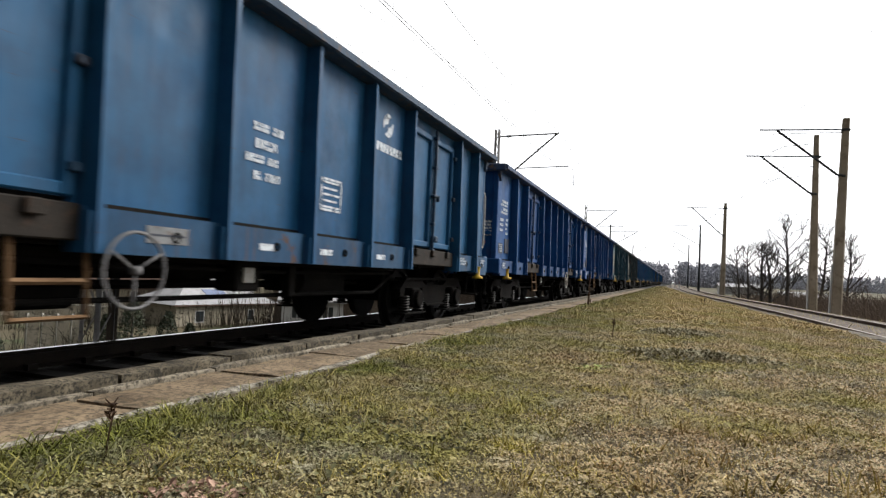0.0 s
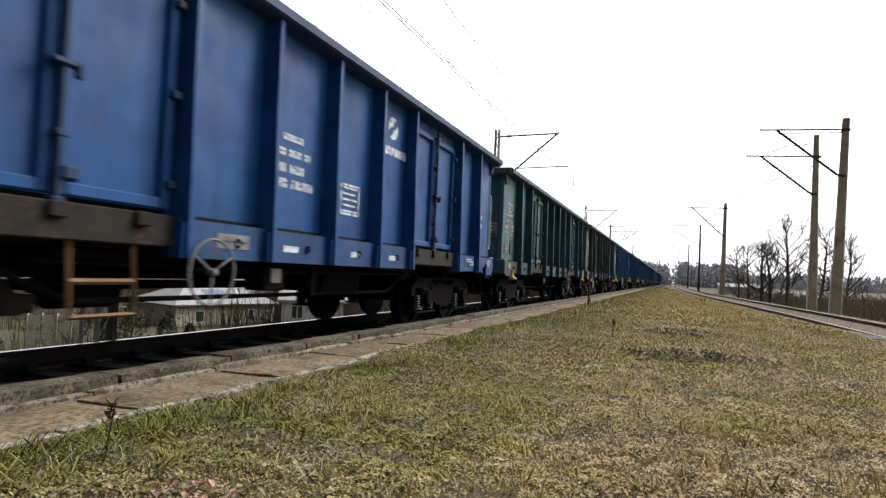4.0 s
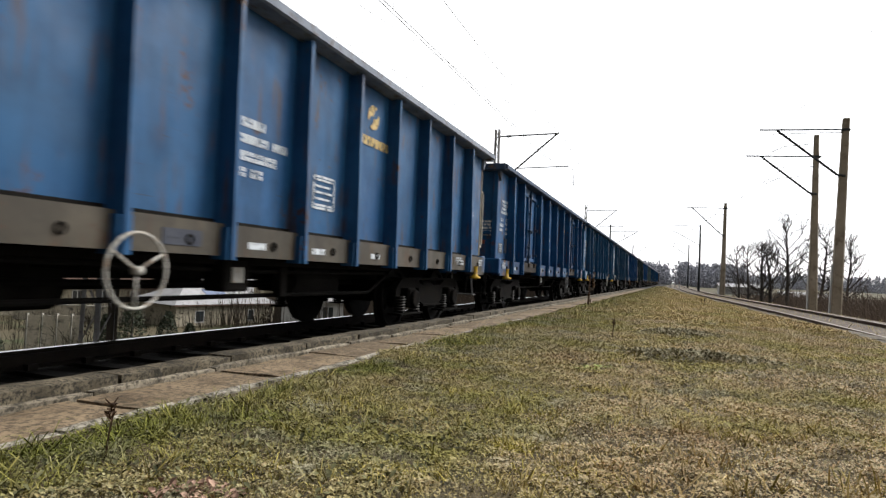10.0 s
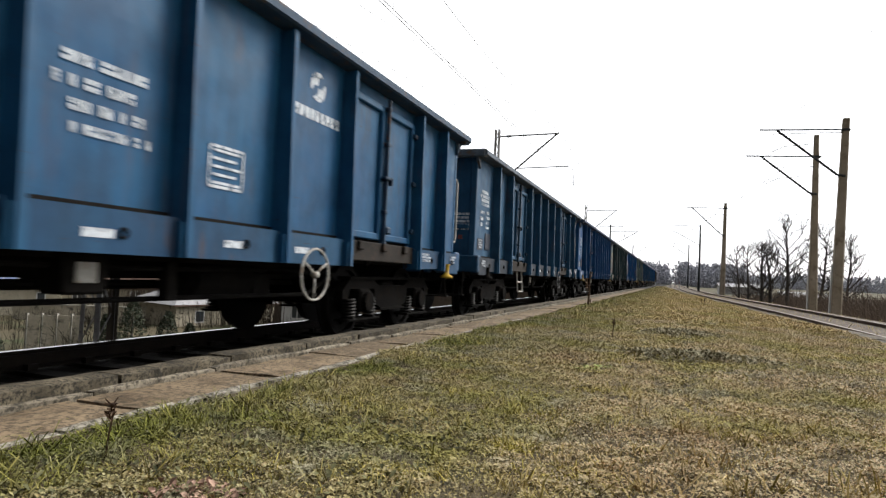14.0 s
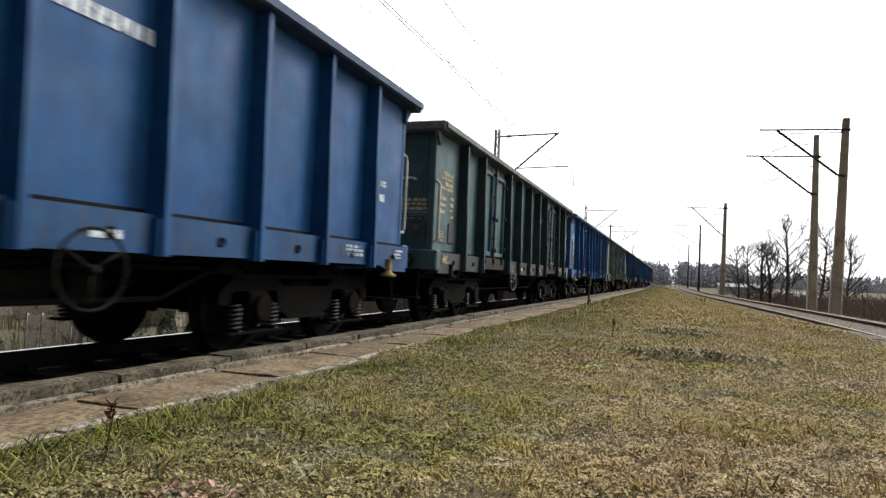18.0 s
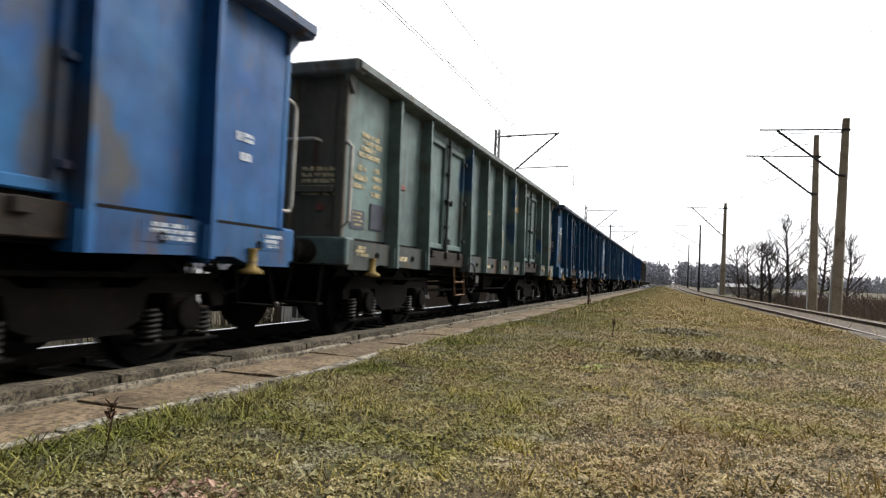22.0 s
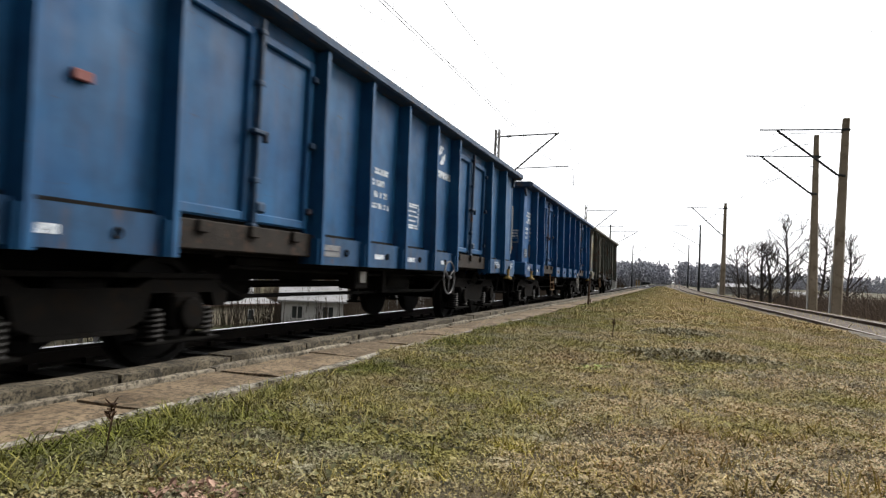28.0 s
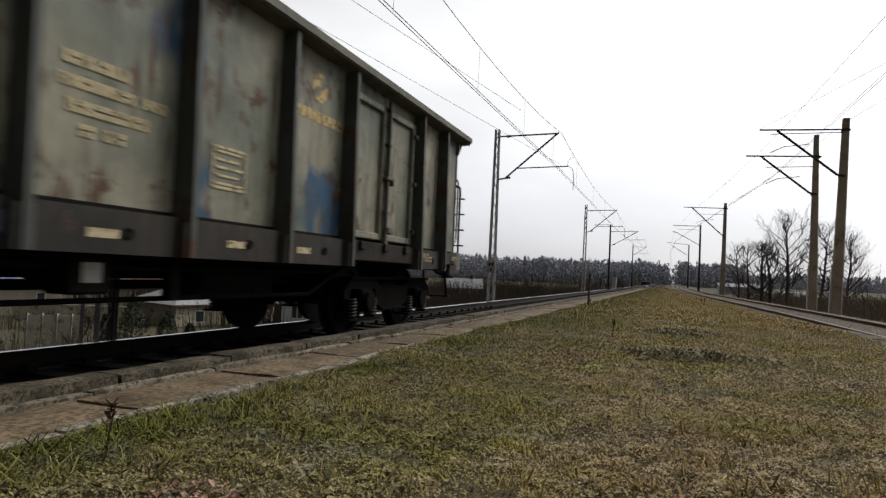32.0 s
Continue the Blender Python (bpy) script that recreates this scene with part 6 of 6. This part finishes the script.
STALK = two_tone("dead_stalk", (0.05, 0.03, 0.02), (0.09, 0.055, 0.035), 20, 0.9, 0.1)
GREEN = two_tone("dock_leaf_green", (0.2, 0.26, 0.05), (0.34, 0.37, 0.11), 12, 0.6, 0.2)


def dead_weed(x, y, h, seed):
    rng = random.Random(seed)
    w = thing("dead_weed", "dry brown weed stalk with a ragged seed head", "weed", "dry weeds")
    z = swell(x, y) - 0.02
    part("stem", G().tube([(x, y, z), (x + 0.01, y, z + h * 0.5), (x + 0.02, y + 0.01, z + h)], 0.004, 4), STALK, w)
    g = G()
    for k in range(26):
        f = rng.uniform(0.72, 1.05)
        a = rng.uniform(0, 6.283)
        p = Vector((x + 0.015, y, z + h * f))
        q = p + Vector((math.cos(a) * 0.022, math.sin(a) * 0.022, rng.uniform(0.0, 0.03)))
        g.tube([p, q], 0.0035, 3, 0.002)
    part("seed_head", g, STALK, w)


def leafy_weed(x, y, s, seed):
    rng = random.Random(seed)
    w = thing("leafy_weed", "bright green broad-leaved weed in the grass", "weed", "green weeds")
    z = swell(x, y) - 0.01
    for k in range(9):
        a, l = rng.uniform(0, 6.283), s * rng.uniform(0.6, 1)
        d, n = Vector((math.cos(a), math.sin(a), 0)), Vector((-math.sin(a), math.cos(a), 0)) * l * 0.16
        b = Vector((x, y, z))
        m, t = b + d * l * 0.5 + Vector((0, 0, l * 0.3)), b + d * l + Vector((0, 0, l * 0.22))
        part("leaf", G().add([b, m + n, t, m - n, m - Vector((0, 0, l * 0.05))], [(0, 1, 4), (1, 2, 4), (2, 3, 4), (3, 0, 4)]), GREEN, w)


for x, y, h, seed in ((-1.73, 1.62, 0.2, 1), (-0.59, 7.06, 0.22, 2), (0.82, 18.6, 0.22, 3), (0.75, 18.9, 0.2, 4), (-1.8, 15.2, 0.18, 5)):
    dead_weed(x, y, h, seed)
for x, y, s, seed in ((-0.5, 4.65, 0.13, 1), (-0.6, 4.6, 0.11, 2), (-0.38, 4.75, 0.11, 3), (-1.9, 1.75, 0.07, 4), (-0.2, 3.4, 0.06, 5)):
    leafy_weed(x, y, s, seed)

stake = thing("marker_stake", "thin dark wooden stake in the grass beside the slabs", "stake")
part("shaft", G().tube([(-1.88, 15.6, 0.1), (-1.87, 15.6, 0.6), (-1.86, 15.6, 0.95)], 0.03, 6, 0.02), STALK, stake)
part("top", G().tube([(-1.86, 15.6, 0.95), (-1.86, 15.6, 1.0)], 0.03, 6), PLATE, stake)

# ---------------------------------------------------------------- slabs and kerbs of the platform edge, piece by piece
def slab_material(name, a, b, moss, spots=30, deep=0.85):
    def build(n):
        at = n.coords("Object")
        r = n.node("ObjectInfo").outputs["Random"]
        sh = n.node("CombineXYZ", i0=n.math("MULTIPLY", r, 37.0), i1=n.math("MULTIPLY", r, 91.0), i2=0.0).outputs[0]
        vec = n.t.nodes.new("ShaderNodeVectorMath")
        n.put(vec.inputs[0], at), n.put(vec.inputs[1], sh)
        p = vec.outputs[0]
        c = n.mix(n.step(n.noise(p, 3.2, 5), 0.35, 0.65), a, b)
        c = n.mix(n.math("MULTIPLY", r, 0.5), c, tuple(v * 0.6 for v in a))
        c = n.mix(n.step(n.noise(p, 5.5, 7, 0.7), 0.52, 0.64), c, moss)
        grain = n.noise(p, spots, 6, 0.75)
        c = n.mix(n.step(grain, 0.46, 0.58, 0.0, deep), c, (0.022, 0.02, 0.015))
        n.colour(c)
        n.b.inputs["Specular IOR Level"].default_value = 0.2
        n.bump(grain, 0.6, 0.012)
    return material(name, build, 0.92)


SLAB = slab_material("reddish_slab", (0.15, 0.108, 0.066), (0.26, 0.192, 0.122), (0.085, 0.06, 0.036), 30, 0.7)
KERB = slab_material("mossy_kerb", (0.055, 0.045, 0.03), (0.17, 0.142, 0.098), (0.016, 0.013, 0.008), 42, 1.0)
STRIP = slab_material("worn_strip", (0.07, 0.055, 0.038), (0.2, 0.17, 0.125), (0.025, 0.02, 0.013))
RIDGE = slab_material("worn_ridge", (0.15, 0.125, 0.09), (0.27, 0.235, 0.18), (0.04, 0.032, 0.02))
EDGING = slab_material("pale_edging", (0.26, 0.235, 0.19), (0.38, 0.35, 0.29), (0.07, 0.06, 0.04))


def piece_mesh(name, w, l, h, mat, seed, rough=0.012):
    """A worn block, its middle at the origin and its top at z = 0."""
    rng, g = random.Random(seed), G()
    nx, ny = 4, 7
    top = []
    for j in range(ny):
        for i in range(nx):
            u, v = i / (nx - 1) - 0.5, j / (ny - 1) - 0.5
            edge = i in (0, nx - 1) or j in (0, ny - 1)
            top.append((u * w + (rng.uniform(-rough, rough) if edge else 0), v * l + (rng.uniform(-rough, rough) if edge else 0), -rng.uniform(0.004, 0.016) if edge else rng.uniform(-0.004, 0.003)))
    fs = [(j * nx + i, j * nx + i + 1, (j + 1) * nx + i + 1, (j + 1) * nx + i) for j in range(ny - 1) for i in range(nx - 1)]
    rim = [i for i in range(nx)] + [j * nx + nx - 1 for j in range(1, ny)] + [(ny - 1) * nx + i for i in range(nx - 2, -1, -1)] + [j * nx for j in range(ny - 2, 0, -1)]
    low = [(top[k][0], top[k][1], -h) for k in rim]
    m = len(top)
    fs += [(rim[k], rim[(k + 1) % len(rim)], m + (k + 1) % len(rim), m + k) for k in range(len(rim))]
    return g.add(top + low, fs).mesh(name, mat)


edge_1 = thing("platform_edge_1", "cracked reddish paving slabs with a mossy concrete kerb", "platform edge", kind="structure")
edge_2 = thing("platform_edge_2", "pale broken kerb slabs along the second track", "platform edge", kind="structure")
lay = random.Random(3)


def course(owner, name, line, offset, width, length, height, top, mat, y0, y1, wild):
    kinds = [piece_mesh(name, width, length - 0.02, height, mat, s) for s in range(5)]
    y = y0
    while y < y1:
        tilt = math.degrees(math.atan(line(y + length) - line(y)) / length) if length else 0
        at = pose(line(y + length / 2) + offset + lay.uniform(-wild, wild), y + length / 2, top + lay.uniform(-wild, wild) * 0.5, lay.uniform(-1, 1) * wild * 25, lay.uniform(-1, 1) * wild * 60, -tilt + lay.uniform(-1, 1) * wild * 60)
        part(name, lay.choice(kinds), None, owner, at=at)
        y += length


course(edge_1, "kerb_stone", edge_x, 0.125, 0.19, 0.95, 0.18, TOP + 0.028, KERB, -3, 60, 0.008)
course(edge_1, "gutter_slab", edge_x, 0.277, 0.085, 1.1, 0.1, TOP - 0.034, STRIP, -3, 40, 0.006)
course(edge_1, "edging_strip", edge_x, 0.352, 0.045, 0.9, 0.12, TOP + 0.004, RIDGE, -3, 40, 0.009)
course(edge_1, "paving_slab", edge_x, 0.638, 0.445, 1.05, 0.1, TOP - 0.01, SLAB, -3, 60, 0.013)
course(edge_1, "edging_strip", edge_x, 0.9, 0.05, 0.6, 0.12, TOP + 0.008, EDGING, -3, 9, 0.012)
course(edge_2, "kerb_slab", platform_right, -0.24, 0.36, 0.95, 0.16, TOP, STRIP, 3, 70, 0.012)

# ---------------------------------------------------------------- movement
NUDGE = (0.23, 0.11, 0.02, -0.04, 0.11, 0.15, 0.17, 0.05, 0.1, 0.0, 0.07, 0.0, -0.02, 0.06, 0.1, 0.16, 0.24, 0.16)


def train_y(t):
    """How far the tail of the first wagon has come: the train slowly gathers speed."""
    u = t - 16
    return 0.000211 * u ** 3 - 0.020627 * u ** 2 - 7.5633 * u - 103.16


def motions():
    for i, (w, sets) in enumerate(TRAIN):
        tail = 14.04 * i - 6.48 + NUDGE[i]
        walk(w, [(k * 0.5, pose(TRACK_X, train_y(k * 0.5) + tail, 0)) for k in range(65)])
        for ws in sets:
            y = ws.matrix_basis.translation.y
            walk(ws, [(k / 15, pose(0, y, 0.46, math.degrees((train_y(0) - train_y(k / 15)) / 0.46) + i * 37)) for k in range(481)])


motions()
